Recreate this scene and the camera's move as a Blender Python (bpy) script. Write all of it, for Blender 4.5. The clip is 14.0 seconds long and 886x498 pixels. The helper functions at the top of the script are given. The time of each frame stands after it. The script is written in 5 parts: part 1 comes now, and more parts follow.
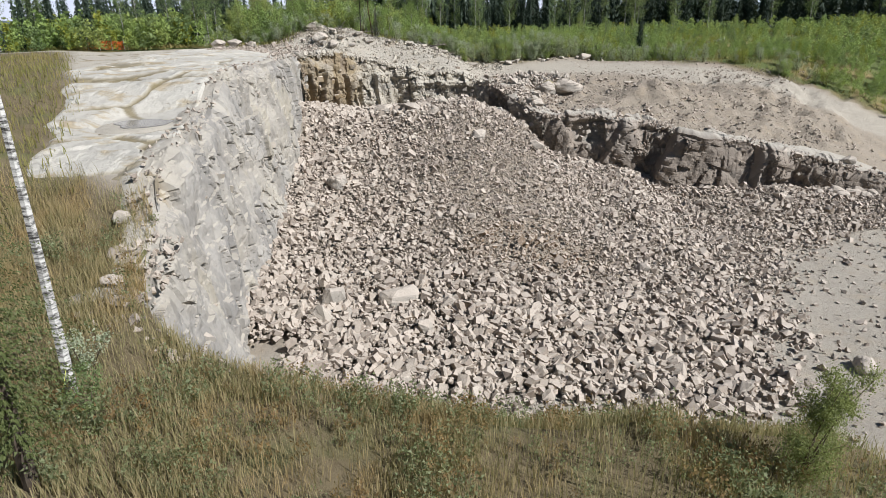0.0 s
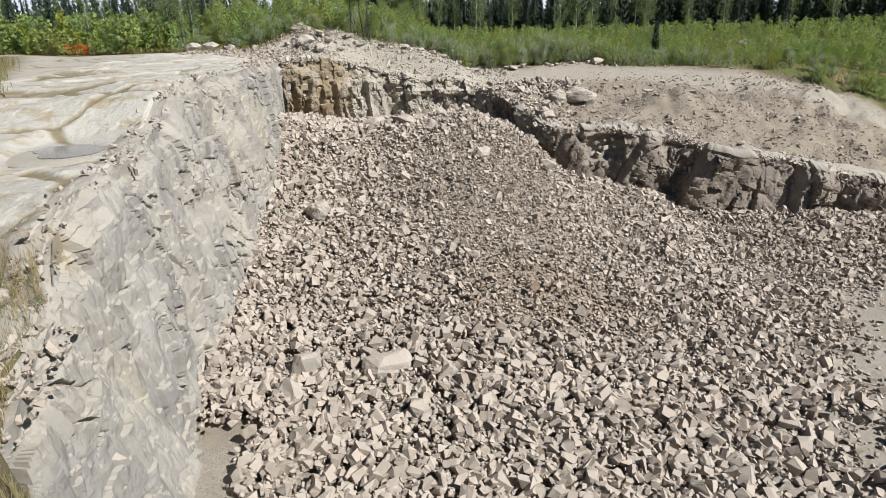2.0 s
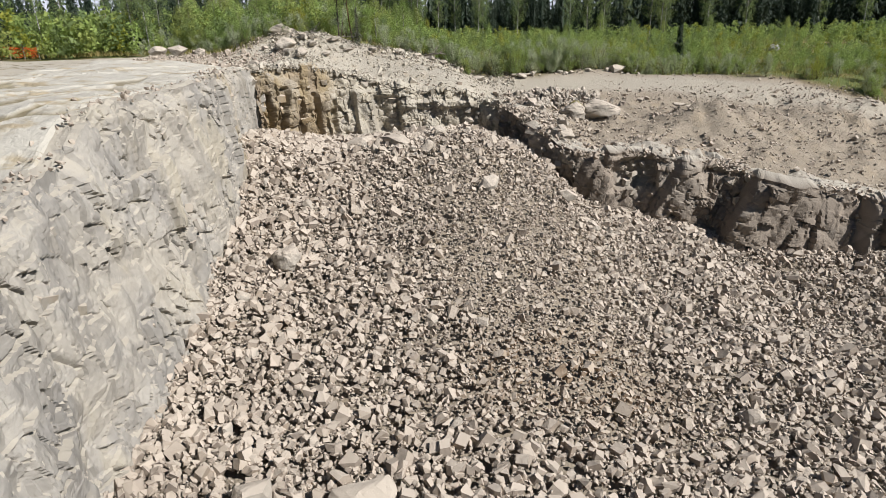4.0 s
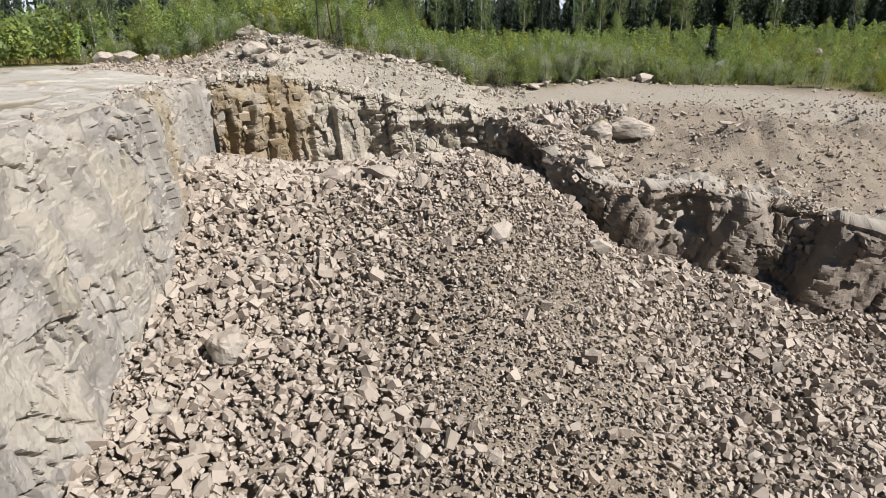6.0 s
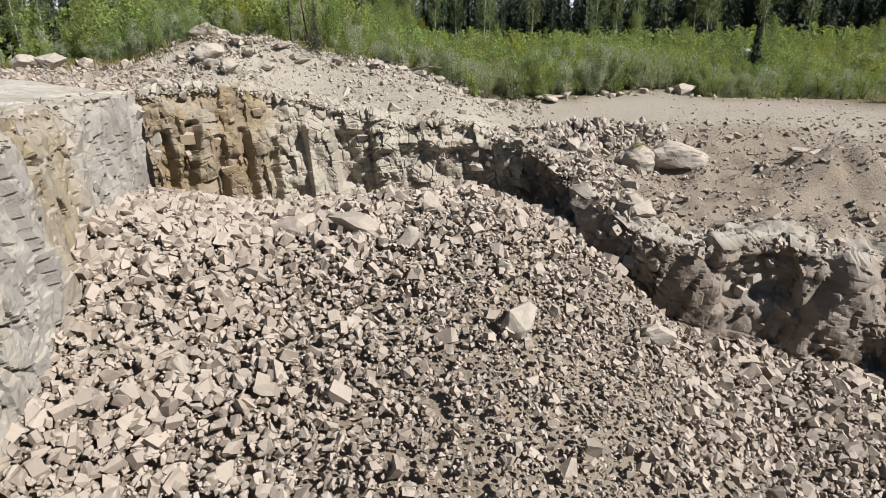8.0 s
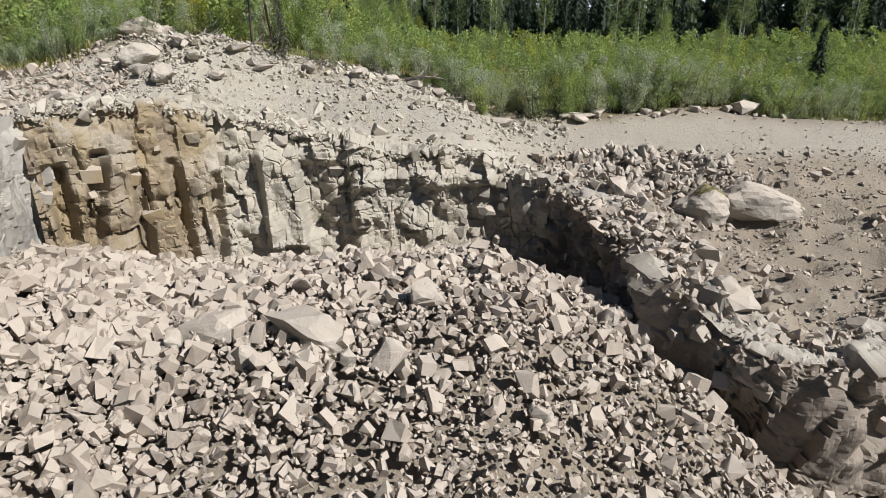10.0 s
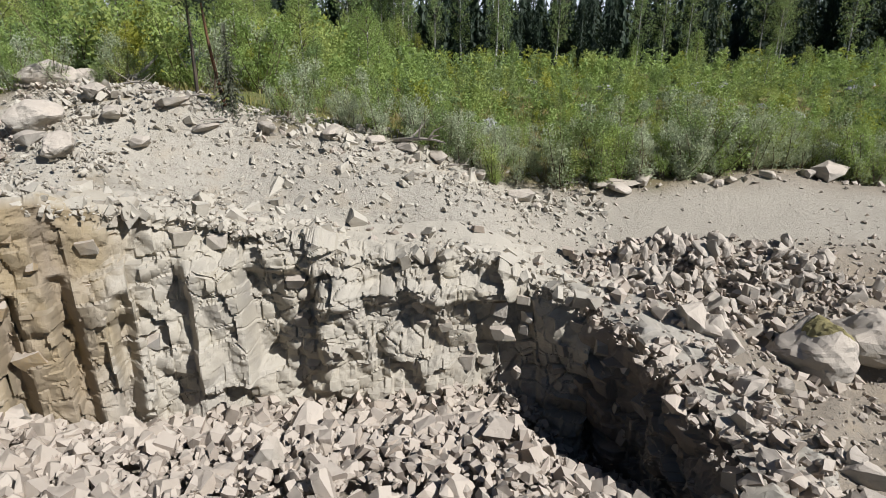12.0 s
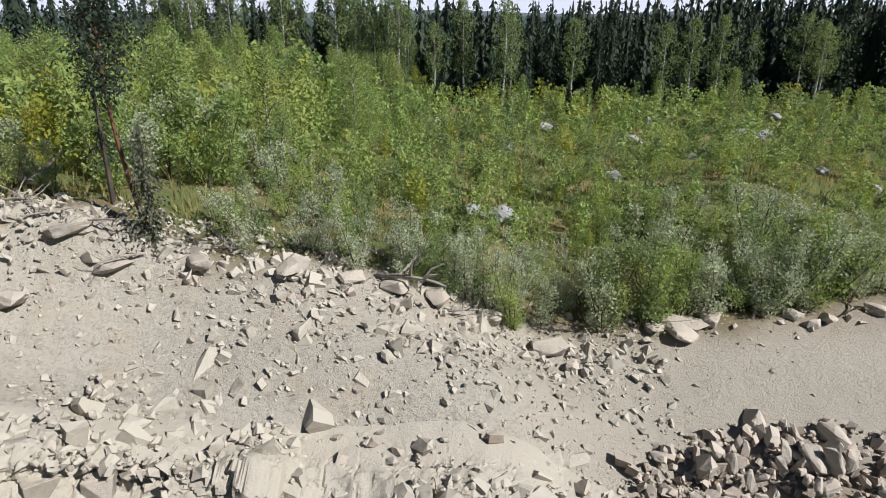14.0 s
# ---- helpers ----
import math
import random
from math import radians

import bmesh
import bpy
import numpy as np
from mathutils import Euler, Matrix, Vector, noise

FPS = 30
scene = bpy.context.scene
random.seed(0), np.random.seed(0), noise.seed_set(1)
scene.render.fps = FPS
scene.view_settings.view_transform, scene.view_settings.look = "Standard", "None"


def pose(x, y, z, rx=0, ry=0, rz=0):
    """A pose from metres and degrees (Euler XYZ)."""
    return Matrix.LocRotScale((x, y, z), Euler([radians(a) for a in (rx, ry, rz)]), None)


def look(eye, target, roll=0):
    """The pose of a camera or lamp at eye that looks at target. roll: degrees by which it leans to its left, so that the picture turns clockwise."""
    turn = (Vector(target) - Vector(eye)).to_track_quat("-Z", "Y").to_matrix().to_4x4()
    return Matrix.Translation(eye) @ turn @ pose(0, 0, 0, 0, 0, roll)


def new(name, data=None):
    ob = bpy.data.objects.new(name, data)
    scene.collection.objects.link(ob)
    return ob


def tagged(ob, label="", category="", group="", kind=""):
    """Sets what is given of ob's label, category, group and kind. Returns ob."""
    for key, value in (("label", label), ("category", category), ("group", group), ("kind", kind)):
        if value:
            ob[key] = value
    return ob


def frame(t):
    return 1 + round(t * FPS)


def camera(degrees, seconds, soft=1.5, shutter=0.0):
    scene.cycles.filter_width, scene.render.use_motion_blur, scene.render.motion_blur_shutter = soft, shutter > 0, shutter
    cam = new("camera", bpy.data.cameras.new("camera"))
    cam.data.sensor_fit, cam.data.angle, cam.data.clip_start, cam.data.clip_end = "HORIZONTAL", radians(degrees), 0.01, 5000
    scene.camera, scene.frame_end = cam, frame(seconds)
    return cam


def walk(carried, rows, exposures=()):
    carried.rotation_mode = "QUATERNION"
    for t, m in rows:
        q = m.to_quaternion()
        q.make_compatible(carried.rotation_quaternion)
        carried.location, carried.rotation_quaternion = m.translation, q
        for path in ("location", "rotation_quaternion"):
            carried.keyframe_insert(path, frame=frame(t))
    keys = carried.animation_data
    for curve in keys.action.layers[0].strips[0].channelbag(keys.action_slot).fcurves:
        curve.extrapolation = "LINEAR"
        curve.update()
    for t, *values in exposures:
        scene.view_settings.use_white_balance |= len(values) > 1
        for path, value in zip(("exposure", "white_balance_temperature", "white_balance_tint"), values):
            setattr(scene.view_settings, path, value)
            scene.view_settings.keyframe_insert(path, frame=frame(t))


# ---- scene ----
cam = camera(71.7, 14.0, soft=0.7)
PATH = [
    (0, (0.981, 0.259, 20.931), (0.895, 3.065, 19.872), -1.4),
    (0.5, (0.959, 2.256, 20.985), (0.874, 5.061, 19.924), -1.4),
    (1, (0.944, 4.421, 20.992), (0.859, 7.226, 19.933), -1.4),
    (1.5, (0.904, 6.71, 21.051), (0.821, 9.514, 19.989), -1.4),
    (2, (0.837, 9.11, 21.09), (0.756, 11.915, 20.029), -1.4),
    (2.5, (0.782, 11.605, 21.114), (0.701, 14.41, 20.052), -1.3),
    (3, (0.705, 14.178, 21.191), (0.627, 16.983, 20.129), -1.2),
    (5.5, (0.655, 28.363, 21.186), (0.578, 31.169, 20.127), -1.1),
    (6, (0.625, 31.26, 21.183), (0.549, 34.066, 20.124), -1.1),
    (6.5, (0.608, 34.111, 21.191), (0.531, 36.916, 20.13), -1.1),
    (7, (0.606, 37.043, 21.171), (0.528, 39.848, 20.111), -1.1),
    (9.5, (0.228, 51.468, 20.809), (0.173, 54.273, 19.747), -0.1),
    (10, (0.2, 54.321, 20.808), (0.141, 57.126, 19.746), -0.1),
    (10.5, (0.176, 57.131, 21.029), (0.114, 59.937, 19.97), -0.1),
    (11, (0.121, 59.834, 21.465), (0.06, 62.64, 20.407), -0.1),
    (11.5, (0.051, 62.472, 22.049), (-0.011, 65.278, 20.988), -0.1),
    (12, (0.018, 65.041, 22.741), (-0.046, 67.847, 21.681), -0.1),
    (12.5, (-0.022, 67.611, 23.5), (-0.088, 70.418, 22.443), 0.0),
    (13, (-0.088, 70.079, 24.291), (-0.153, 72.885, 23.235), 0.0),
    (13.5, (-0.165, 72.529, 25.043), (-0.228, 75.338, 23.988), 0.1),
    (14, (-0.207, 74.946, 25.754), (-0.273, 77.754, 24.7), 0.0),
]
walk(cam, [(t, look(eye, target, roll)) for t, eye, target, roll in PATH],
     exposures=[(0, 0.36, 6150, 9), (2.5, 0.36, 6400, 8), (6.5, 0.36, 6550, 11), (9.5, 0.36, 6450, 9.5), (11, 0.36, 6250, 8.5), (14, 0.36, 6300, 9.5)])

UNIT = 1.5  # metres in one unit of the plan below; the camera's rows are in metres

# ---- light ----
SUN_EL, SUN_AZ = radians(42), radians(119)  # azimuth clockwise from +y
sun_dir = Vector((math.sin(SUN_AZ) * math.cos(SUN_EL), math.cos(SUN_AZ) * math.cos(SUN_EL), math.sin(SUN_EL)))
sun = new("sun", bpy.data.lights.new("sun", "SUN"))
sun.data.energy, sun.data.angle, sun.data.color = 5.0, radians(0.6), (1.0, 0.972, 0.96)
sun.matrix_world = look(sun_dir * 50, (0, 0, 0))
world = bpy.data.worlds.new("sky")
scene.world = world
world.use_nodes = True
sky = world.node_tree.nodes.new("ShaderNodeTexSky")
sky.sky_type, sky.sun_disc = "NISHITA", False
sky.sun_elevation, sky.sun_rotation = SUN_EL, SUN_AZ
sky.air_density, sky.dust_density, sky.ozone_density = 0.85, 0.1, 3.0
world.node_tree.links.new(sky.outputs[0], world.node_tree.nodes["Background"].inputs[0])
world.node_tree.nodes["Background"].inputs[1].default_value = 0.034


# ---- material kit ----
class Mat:
    """A small helper round a node tree."""

    def __init__(self, name, rough=0.9, metal=0.0):
        self.m = bpy.data.materials.new(name)
        self.m.use_nodes = True
        self.t = self.m.node_tree
        self.b = self.t.nodes["Principled BSDF"]
        self.b.inputs["Roughness"].default_value = rough
        self.b.inputs["Metallic"].default_value = metal
        self.b.inputs["Specular IOR Level"].default_value = 0.25
        plan = self.n("ShaderNodeVectorMath")
        plan.operation = "SCALE"
        self.put(plan.inputs[0], self.n("ShaderNodeNewGeometry").outputs["Position"])
        plan.inputs[3].default_value = 1 / UNIT
        self.pos = plan.outputs[0]

    def n(self, kind):
        return self.t.nodes.new(kind)

    def put(self, socket, value):
        if hasattr(value, "is_linked"):
            self.t.links.new(value, socket)
        else:
            socket.default_value = (*value, 1) if isinstance(value, tuple) and len(value) == 3 and socket.type == "RGBA" else value

    def noise(self, scale, detail=4.0, rough=0.55, vec=None, stretch=None):
        vec = vec or self.pos
        if stretch:
            mul = self.n("ShaderNodeVectorMath")
            mul.operation = "MULTIPLY"
            self.put(mul.inputs[0], vec)
            mul.inputs[1].default_value = stretch
            vec = mul.outputs[0]
        node = self.n("ShaderNodeTexNoise")
        self.put(node.inputs["Vector"], vec)
        for key, value in (("Scale", scale), ("Detail", detail), ("Roughness", rough)):
            node.inputs[key].default_value = value
        return node.outputs["Fac"]

    def cracks(self, scale, stretch=None):
        vec = self.pos
        if stretch:
            mul = self.n("ShaderNodeVectorMath")
            mul.operation = "MULTIPLY"
            self.put(mul.inputs[0], vec)
            mul.inputs[1].default_value = stretch
            vec = mul.outputs[0]
        node = self.n("ShaderNodeTexVoronoi")
        node.feature = "DISTANCE_TO_EDGE"
        self.put(node.inputs["Vector"], vec)
        node.inputs["Scale"].default_value = scale
        return node.outputs["Distance"]

    def ramp(self, fac, lo, hi, a=0.0, b=1.0):
        node = self.n("ShaderNodeMapRange")
        node.interpolation_type = "SMOOTHSTEP"
        self.put(node.inputs[0], fac)
        for i, v in enumerate((lo, hi, a, b)):
            node.inputs[i + 1].default_value = v
        return node.outputs[0]

    def mix(self, fac, a, b, blend="MIX"):
        node = self.n("ShaderNodeMix")
        node.data_type, node.blend_type = "RGBA", blend
        self.put(node.inputs[0], fac)
        self.put(node.inputs[6], a)
        self.put(node.inputs[7], b)
        return node.outputs[2]

    def math(self, op, a, b=0.0):
        node = self.n("ShaderNodeMath")
        node.operation = op
        self.put(node.inputs[0], a)
        self.put(node.inputs[1], b)
        return node.outputs[0]

    def attr(self, name):
        node = self.n("ShaderNodeAttribute")
        node.attribute_name = name
        return node.outputs["Fac"]

    def upward(self):
        sep = self.n("ShaderNodeSeparateXYZ")
        self.put(sep.inputs[0], self.n("ShaderNodeNewGeometry").outputs["Normal"])
        return sep.outputs[2]

    def island(self):
        return self.n("ShaderNodeNewGeometry").outputs["Random Per Island"]

    def objrand(self):
        return self.n("ShaderNodeObjectInfo").outputs["Random"]

    def done(self, colour, bump=None, strength=0.5, dist=0.05):
        self.put(self.b.inputs["Base Color"], colour)
        if bump is not None:
            node = self.n("ShaderNodeBump")
            node.inputs["Strength"].default_value, node.inputs["Distance"].default_value = strength, dist
            self.put(node.inputs["Height"], bump)
            self.put(self.b.inputs["Normal"], node.outputs[0])
        return self.m


def rock_material(name, a, b, dust, rand, stain=0.25, patch=None):
    """Broken stone: two greys by piece, warm stains, pale dust on what faces up."""
    k = Mat(name, 0.92)
    rnd = k.island() if rand == "island" else k.objrand()
    base = k.mix(rnd, a, b)
    base = k.mix(k.ramp(k.noise(1.1, 3), 0.52, 0.72, 0, stain), base, (0.36, 0.26, 0.15))
    if patch:
        # a stained patch of its own: brown overburden shot down with the rock, or rust in the joints
        centre, reach, tint, most = patch
        rel = k.n("ShaderNodeVectorMath")
        rel.operation = "SUBTRACT"
        k.put(rel.inputs[0], k.pos)
        rel.inputs[1].default_value = centre
        size = k.n("ShaderNodeVectorMath")
        size.operation = "MULTIPLY"
        k.put(size.inputs[0], rel.outputs[0])
        size.inputs[1].default_value = reach
        far = k.n("ShaderNodeVectorMath")
        far.operation = "LENGTH"
        k.put(far.inputs[0], size.outputs[0])
        stained = k.ramp(k.math("ADD", far.outputs["Value"], k.math("MULTIPLY", k.noise(0.6, 4), 0.9)), 0.75, 1.35, most, 0)
        base = k.mix(stained, base, tint)
    base = k.mix(k.ramp(k.noise(9, 5, 0.65), 0.35, 0.75, 0.0, 0.45), base, tuple(v * 0.68 for v in a))
    base = k.mix(k.math("MULTIPLY", k.ramp(k.upward(), 0.0, 0.7, 0, 0.9), k.ramp(k.noise(0.5, 3), 0.25, 0.6, 0.6, 1.0)), base, dust)
    bump = k.math("ADD", k.noise(6, 7, 0.7), k.math("MULTIPLY", k.noise(40, 3), 0.25))
    return k.done(base, bump, 0.7, 0.1)


DUST = (0.48, 0.415, 0.342)
m_rubble = rock_material("broken_stone", (0.41, 0.345, 0.277), (0.23, 0.19, 0.155), DUST, "island", patch=((4.5, 32.0, 2.5), (0.17, 0.26, 0.0), (0.26, 0.175, 0.1), 0.8))
m_boulder = rock_material("boulder_stone", (0.43, 0.39, 0.33), (0.3, 0.27, 0.228), DUST, "object")
m_face_block = rock_material("split_stone", (0.37, 0.33, 0.265), (0.26, 0.24, 0.21), DUST, "object", 0.4, ((-10.2, 55.9, 9.0), (0.34, 0.42, 0.0), (0.31, 0.22, 0.11), 0.85))
m_slope_stone = rock_material("dusty_stone", (0.44, 0.398, 0.325), (0.33, 0.295, 0.24), (0.47, 0.427, 0.352), "island")
m_fieldstone = rock_material("field_stone", (0.29, 0.285, 0.28), (0.17, 0.168, 0.165), (0.34, 0.335, 0.33), "object", 0.1)


def cliff_material():
    k = Mat("quarried_rock_face", 0.9)
    rnd = k.attr("piece")
    base = k.mix(k.ramp(rnd, 0.2, 0.8), (0.38, 0.35, 0.3), (0.25, 0.232, 0.205))
    cool = k.math("MULTIPLY", k.ramp(k.noise(0.22, 3), 0.36, 0.52, 0, 0.9), k.attr("cool"))
    base = k.mix(cool, base, k.mix(rnd, (0.34, 0.337, 0.335), (0.21, 0.21, 0.215)))
    ochre = k.ramp(k.noise(0.45, 4, 0.6, stretch=(1, 1, 0.35)), 0.54, 0.7, 0, 0.4)
    base = k.mix(ochre, base, (0.46, 0.4, 0.27))
    streak = k.noise(2.2, 5, 0.65, stretch=(1, 1, 0.22))
    base = k.mix(k.ramp(streak, 0.48, 0.75, 0, 0.45), base, (0.42, 0.395, 0.345))
    base = k.mix(k.ramp(k.noise(8, 6, 0.7), 0.45, 0.75, 0, 0.4), base, (0.24, 0.22, 0.19))
    # pale dust; its strength on the north face also paints in missing light
    base = k.mix(k.math("MULTIPLY", k.attr("dusty"), k.ramp(k.noise(0.7, 4), 0.3, 0.6, 0.35, 0.8)), base, (0.42, 0.37, 0.28))
    # brown earthy rock, its tone lowered further to carry the wall's shade
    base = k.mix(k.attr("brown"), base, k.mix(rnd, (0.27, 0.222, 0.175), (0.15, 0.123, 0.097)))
    base = k.mix(k.math("MULTIPLY", k.attr("rust"), 0.85), base, k.mix(k.noise(1.3, 4), (0.36, 0.265, 0.13), (0.24, 0.19, 0.1)))
    base = k.mix(k.math("MULTIPLY", k.ramp(k.upward(), 0.45, 0.85, 0, 0.75), k.math("SUBTRACT", 1.0, k.attr("brown"))), base, (0.42, 0.38, 0.312))
    bump = k.math("ADD", k.noise(9, 6, 0.65), k.math("MULTIPLY", k.noise(30, 4, 0.7), 0.3))
    return k.done(base, bump, 0.6, 0.13)


def ground_material():
    k = Mat("quarry_ground", 0.95)
    dust = k.mix(k.noise(0.35, 4), (0.25, 0.208, 0.158), (0.36, 0.306, 0.236))
    dust = k.mix(k.attr("clay"), dust, k.mix(k.noise(0.6, 5, 0.6), (0.38, 0.342, 0.278), (0.46, 0.421, 0.35)))
    grit = k.noise(14, 6, 0.75)
    dust = k.mix(k.ramp(grit, 0.48, 0.68, 0, 0.65), dust, (0.205, 0.18, 0.147))
    dust = k.mix(k.ramp(k.noise(3.2, 5, 0.7), 0.5, 0.72, 0, 0.6), dust, (0.26, 0.23, 0.185))
    dust = k.mix(k.ramp(k.noise(0.9, 5), 0.5, 0.75, 0, 0.35), dust, (0.40, 0.31, 0.2))
    slab = k.mix(k.noise(0.5, 5, 0.6), (0.56, 0.51, 0.425), (0.43, 0.39, 0.325))
    seam = k.ramp(k.math("ADD", k.cracks(0.33, (0.7, 1.3, 0.3)), k.math("MULTIPLY", k.noise(1.5, 4), 0.09)), 0.035, 0.085, 1, 0)
    seam = k.math("MULTIPLY", seam, k.ramp(k.noise(0.4, 3), 0.42, 0.55))
    slab = k.mix(seam, slab, (0.16, 0.13, 0.07))
    slab = k.mix(k.ramp(k.noise(0.75, 5, 0.6, stretch=(0.6, 1.4, 1)), 0.57, 0.7, 0, 0.7), slab, (0.29, 0.215, 0.115))
    slab = k.mix(k.ramp(k.noise(5, 5, 0.7), 0.5, 0.8, 0, 0.4), slab, (0.27, 0.25, 0.22))
    soil = k.mix(k.noise(1.6, 5), (0.12, 0.092, 0.052), (0.23, 0.185, 0.105))
    soil = k.mix(k.ramp(k.noise(0.5, 4), 0.5, 0.7, 0, 0.6), soil, (0.13, 0.145, 0.05))
    slab = k.mix(0.12, slab, k.mix(k.noise(1.2, 4), (0.2, 0.17, 0.1), (0.30, 0.25, 0.16)))
    col = k.mix(k.attr("slab"), dust, slab)
    col = k.mix(k.attr("soil"), col, soil)
    moss = k.mix(k.noise(0.9, 5), (0.07, 0.095, 0.03), (0.16, 0.18, 0.06))
    col = k.mix(k.attr("heath"), col, k.mix(k.ramp(k.noise(0.35, 3), 0.5, 0.66, 0, 0.8), moss, (0.26, 0.19, 0.09)))
    col = k.mix(k.attr("road"), col, k.mix(k.noise(11, 5), (0.43, 0.387, 0.316), (0.34, 0.302, 0.243)))
    # forested ground, near black: the shade under the trees is put into its green
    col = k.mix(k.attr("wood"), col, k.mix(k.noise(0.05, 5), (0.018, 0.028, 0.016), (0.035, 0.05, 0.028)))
    bump = k.math("ADD", k.noise(3, 8, 0.75), k.math("MULTIPLY", grit, 0.4))
    return k.done(col, bump, 0.9, 0.16)


def leaf_material(name, a, b, c, trans=0.48, patch=0.16):
    k = Mat(name, 0.6)
    rnd = k.island()
    col = k.mix(rnd, a, b)
    col = k.mix(k.ramp(k.noise(patch, 3), 0.45, 0.65, 0, 0.8), col, c)
    k.put(k.b.inputs["Base Color"], col)
    tr = k.n("ShaderNodeBsdfTranslucent")
    k.put(tr.inputs[0], k.mix(0.5, col, (0.25, 0.28, 0.07)))
    mixer = k.n("ShaderNodeMixShader")
    mixer.inputs[0].default_value = trans
    k.t.links.new(k.b.outputs[0], mixer.inputs[1])
    k.t.links.new(tr.outputs[0], mixer.inputs[2])
    k.t.links.new(mixer.outputs[0], k.t.nodes["Material Output"].inputs[0])
    return k.m


def bark_material(name, a, b, scale=6, stretch=(1, 1, 0.3)):
    k = Mat(name, 0.9)
    f = k.noise(scale, 6, 0.7, stretch=stretch)
    return k.done(k.mix(k.ramp(f, 0.4, 0.62), a, b), f, 0.6, 0.03)


def slab_material():
    k = Mat("stripped_rock", 0.9)
    base = k.mix(k.noise(0.5, 5, 0.6), (0.53, 0.5, 0.435), (0.43, 0.405, 0.35))
    base = k.mix(k.math("MULTIPLY", k.attr("piece"), 0.35), base, (0.42, 0.385, 0.325))
    base = k.mix(k.ramp(k.noise(0.75, 5, 0.6, stretch=(0.6, 1.4, 1)), 0.52, 0.66, 0, 0.7), base, (0.34, 0.265, 0.15))
    base = k.mix(k.ramp(k.noise(4, 6, 0.72), 0.5, 0.8, 0, 0.45), base, (0.3, 0.275, 0.235))
    base = k.mix(k.ramp(k.noise(2.6, 5, 0.7, stretch=(0.35, 1.5, 1)), 0.62, 0.7, 0, 0.6), base, (0.2, 0.175, 0.13))
    base = k.mix(k.math("MULTIPLY", k.attr("seam"), 0.85), base, k.mix(k.noise(3, 4), (0.24, 0.185, 0.1), (0.14, 0.12, 0.055)))
    return k.done(base, k.math("ADD", k.noise(3, 8, 0.72), k.math("MULTIPLY", k.noise(0.9, 4), 1.5)), 0.9, 0.16)


m_cliff, m_ground, m_slab = cliff_material(), ground_material(), slab_material()
m_leaf_young = leaf_material("sapling_leaf", (0.25, 0.35, 0.1), (0.37, 0.48, 0.15), (0.42, 0.46, 0.14))
m_leaf_grey = leaf_material("willow_leaf", (0.4, 0.45, 0.29), (0.55, 0.59, 0.42), (0.37, 0.42, 0.24))
m_leaf_yellow = leaf_material("yellow_leaf", (0.34, 0.36, 0.06), (0.3, 0.35, 0.06), (0.38, 0.36, 0.06))
m_leaf_birch = leaf_material("birch_leaf", (0.16, 0.23, 0.095), (0.26, 0.34, 0.14), (0.23, 0.29, 0.11))
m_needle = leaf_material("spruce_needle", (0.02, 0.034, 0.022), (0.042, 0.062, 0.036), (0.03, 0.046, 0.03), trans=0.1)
m_needle_near = leaf_material("shaded_needle", (0.075, 0.095, 0.03), (0.13, 0.15, 0.05), (0.1, 0.12, 0.04), trans=0.25)
m_needle_dull = leaf_material("dry_needle", (0.075, 0.085, 0.05), (0.12, 0.12, 0.085), (0.09, 0.09, 0.06), trans=0.15)
m_grass = leaf_material("dry_grass", (0.55, 0.44, 0.25), (0.3, 0.28, 0.14), (0.52, 0.38, 0.2), patch=0.55)
m_weed = leaf_material("weed_leaf", (0.16, 0.19, 0.085), (0.33, 0.36, 0.2), (0.24, 0.25, 0.12), patch=0.4)
m_weed_dry = leaf_material("withered_leaf", (0.3, 0.19, 0.08), (0.2, 0.12, 0.06), (0.36, 0.25, 0.11), patch=0.4)
m_leaf_olive = leaf_material("olive_leaf", (0.22, 0.26, 0.09), (0.33, 0.36, 0.13), (0.28, 0.3, 0.11))
m_heath = leaf_material("heath", (0.24, 0.25, 0.08), (0.36, 0.31, 0.12), (0.42, 0.32, 0.14))
m_bark_birch = bark_material("birch_bark", (0.62, 0.6, 0.56), (0.05, 0.045, 0.04), 5, (0.6, 0.6, 2.6))
m_bark_spruce = bark_material("conifer_bark", (0.10, 0.075, 0.055), (0.05, 0.04, 0.032))
m_bark_pine = bark_material("pine_bark", (0.17, 0.085, 0.045), (0.08, 0.05, 0.033))
m_wood_dead = bark_material("weathered_wood", (0.36, 0.32, 0.27), (0.22, 0.19, 0.155))
m_twig = bark_material("twig", (0.15, 0.11, 0.075), (0.09, 0.07, 0.05))


# ---- numbers: noise and the lie of the land ----
def hashed(ix, iy, iz, seed):
    h = (ix.astype(np.int64) * 73856093) ^ (iy.astype(np.int64) * 19349663) ^ (iz.astype(np.int64) * 83492791) ^ (seed * 2654435761)
    h = (h & 0xFFFFFFFF).astype(np.uint64)
    h = ((h ^ (h >> np.uint64(16))) * np.uint64(0x45D9F3B)) & np.uint64(0xFFFFFFFF)
    h = ((h ^ (h >> np.uint64(16))) * np.uint64(0x45D9F3B)) & np.uint64(0xFFFFFFFF)
    return ((h ^ (h >> np.uint64(16))) & np.uint64(0xFFFFFF)).astype(float) / 0xFFFFFF


def value_noise(x, y, z, seed):
    fx, fy, fz = np.floor(x), np.floor(y), np.floor(z)
    u, v, w = (s * s * (3 - 2 * s) for s in (x - fx, y - fy, z - fz))
    total = 0
    for a in (0, 1):
        for b in (0, 1):
            for c in (0, 1):
                weight = (u if a else 1 - u) * (v if b else 1 - v) * (w if c else 1 - w)
                total = total + weight * hashed(fx + a, fy + b, fz + c, seed)
    return total


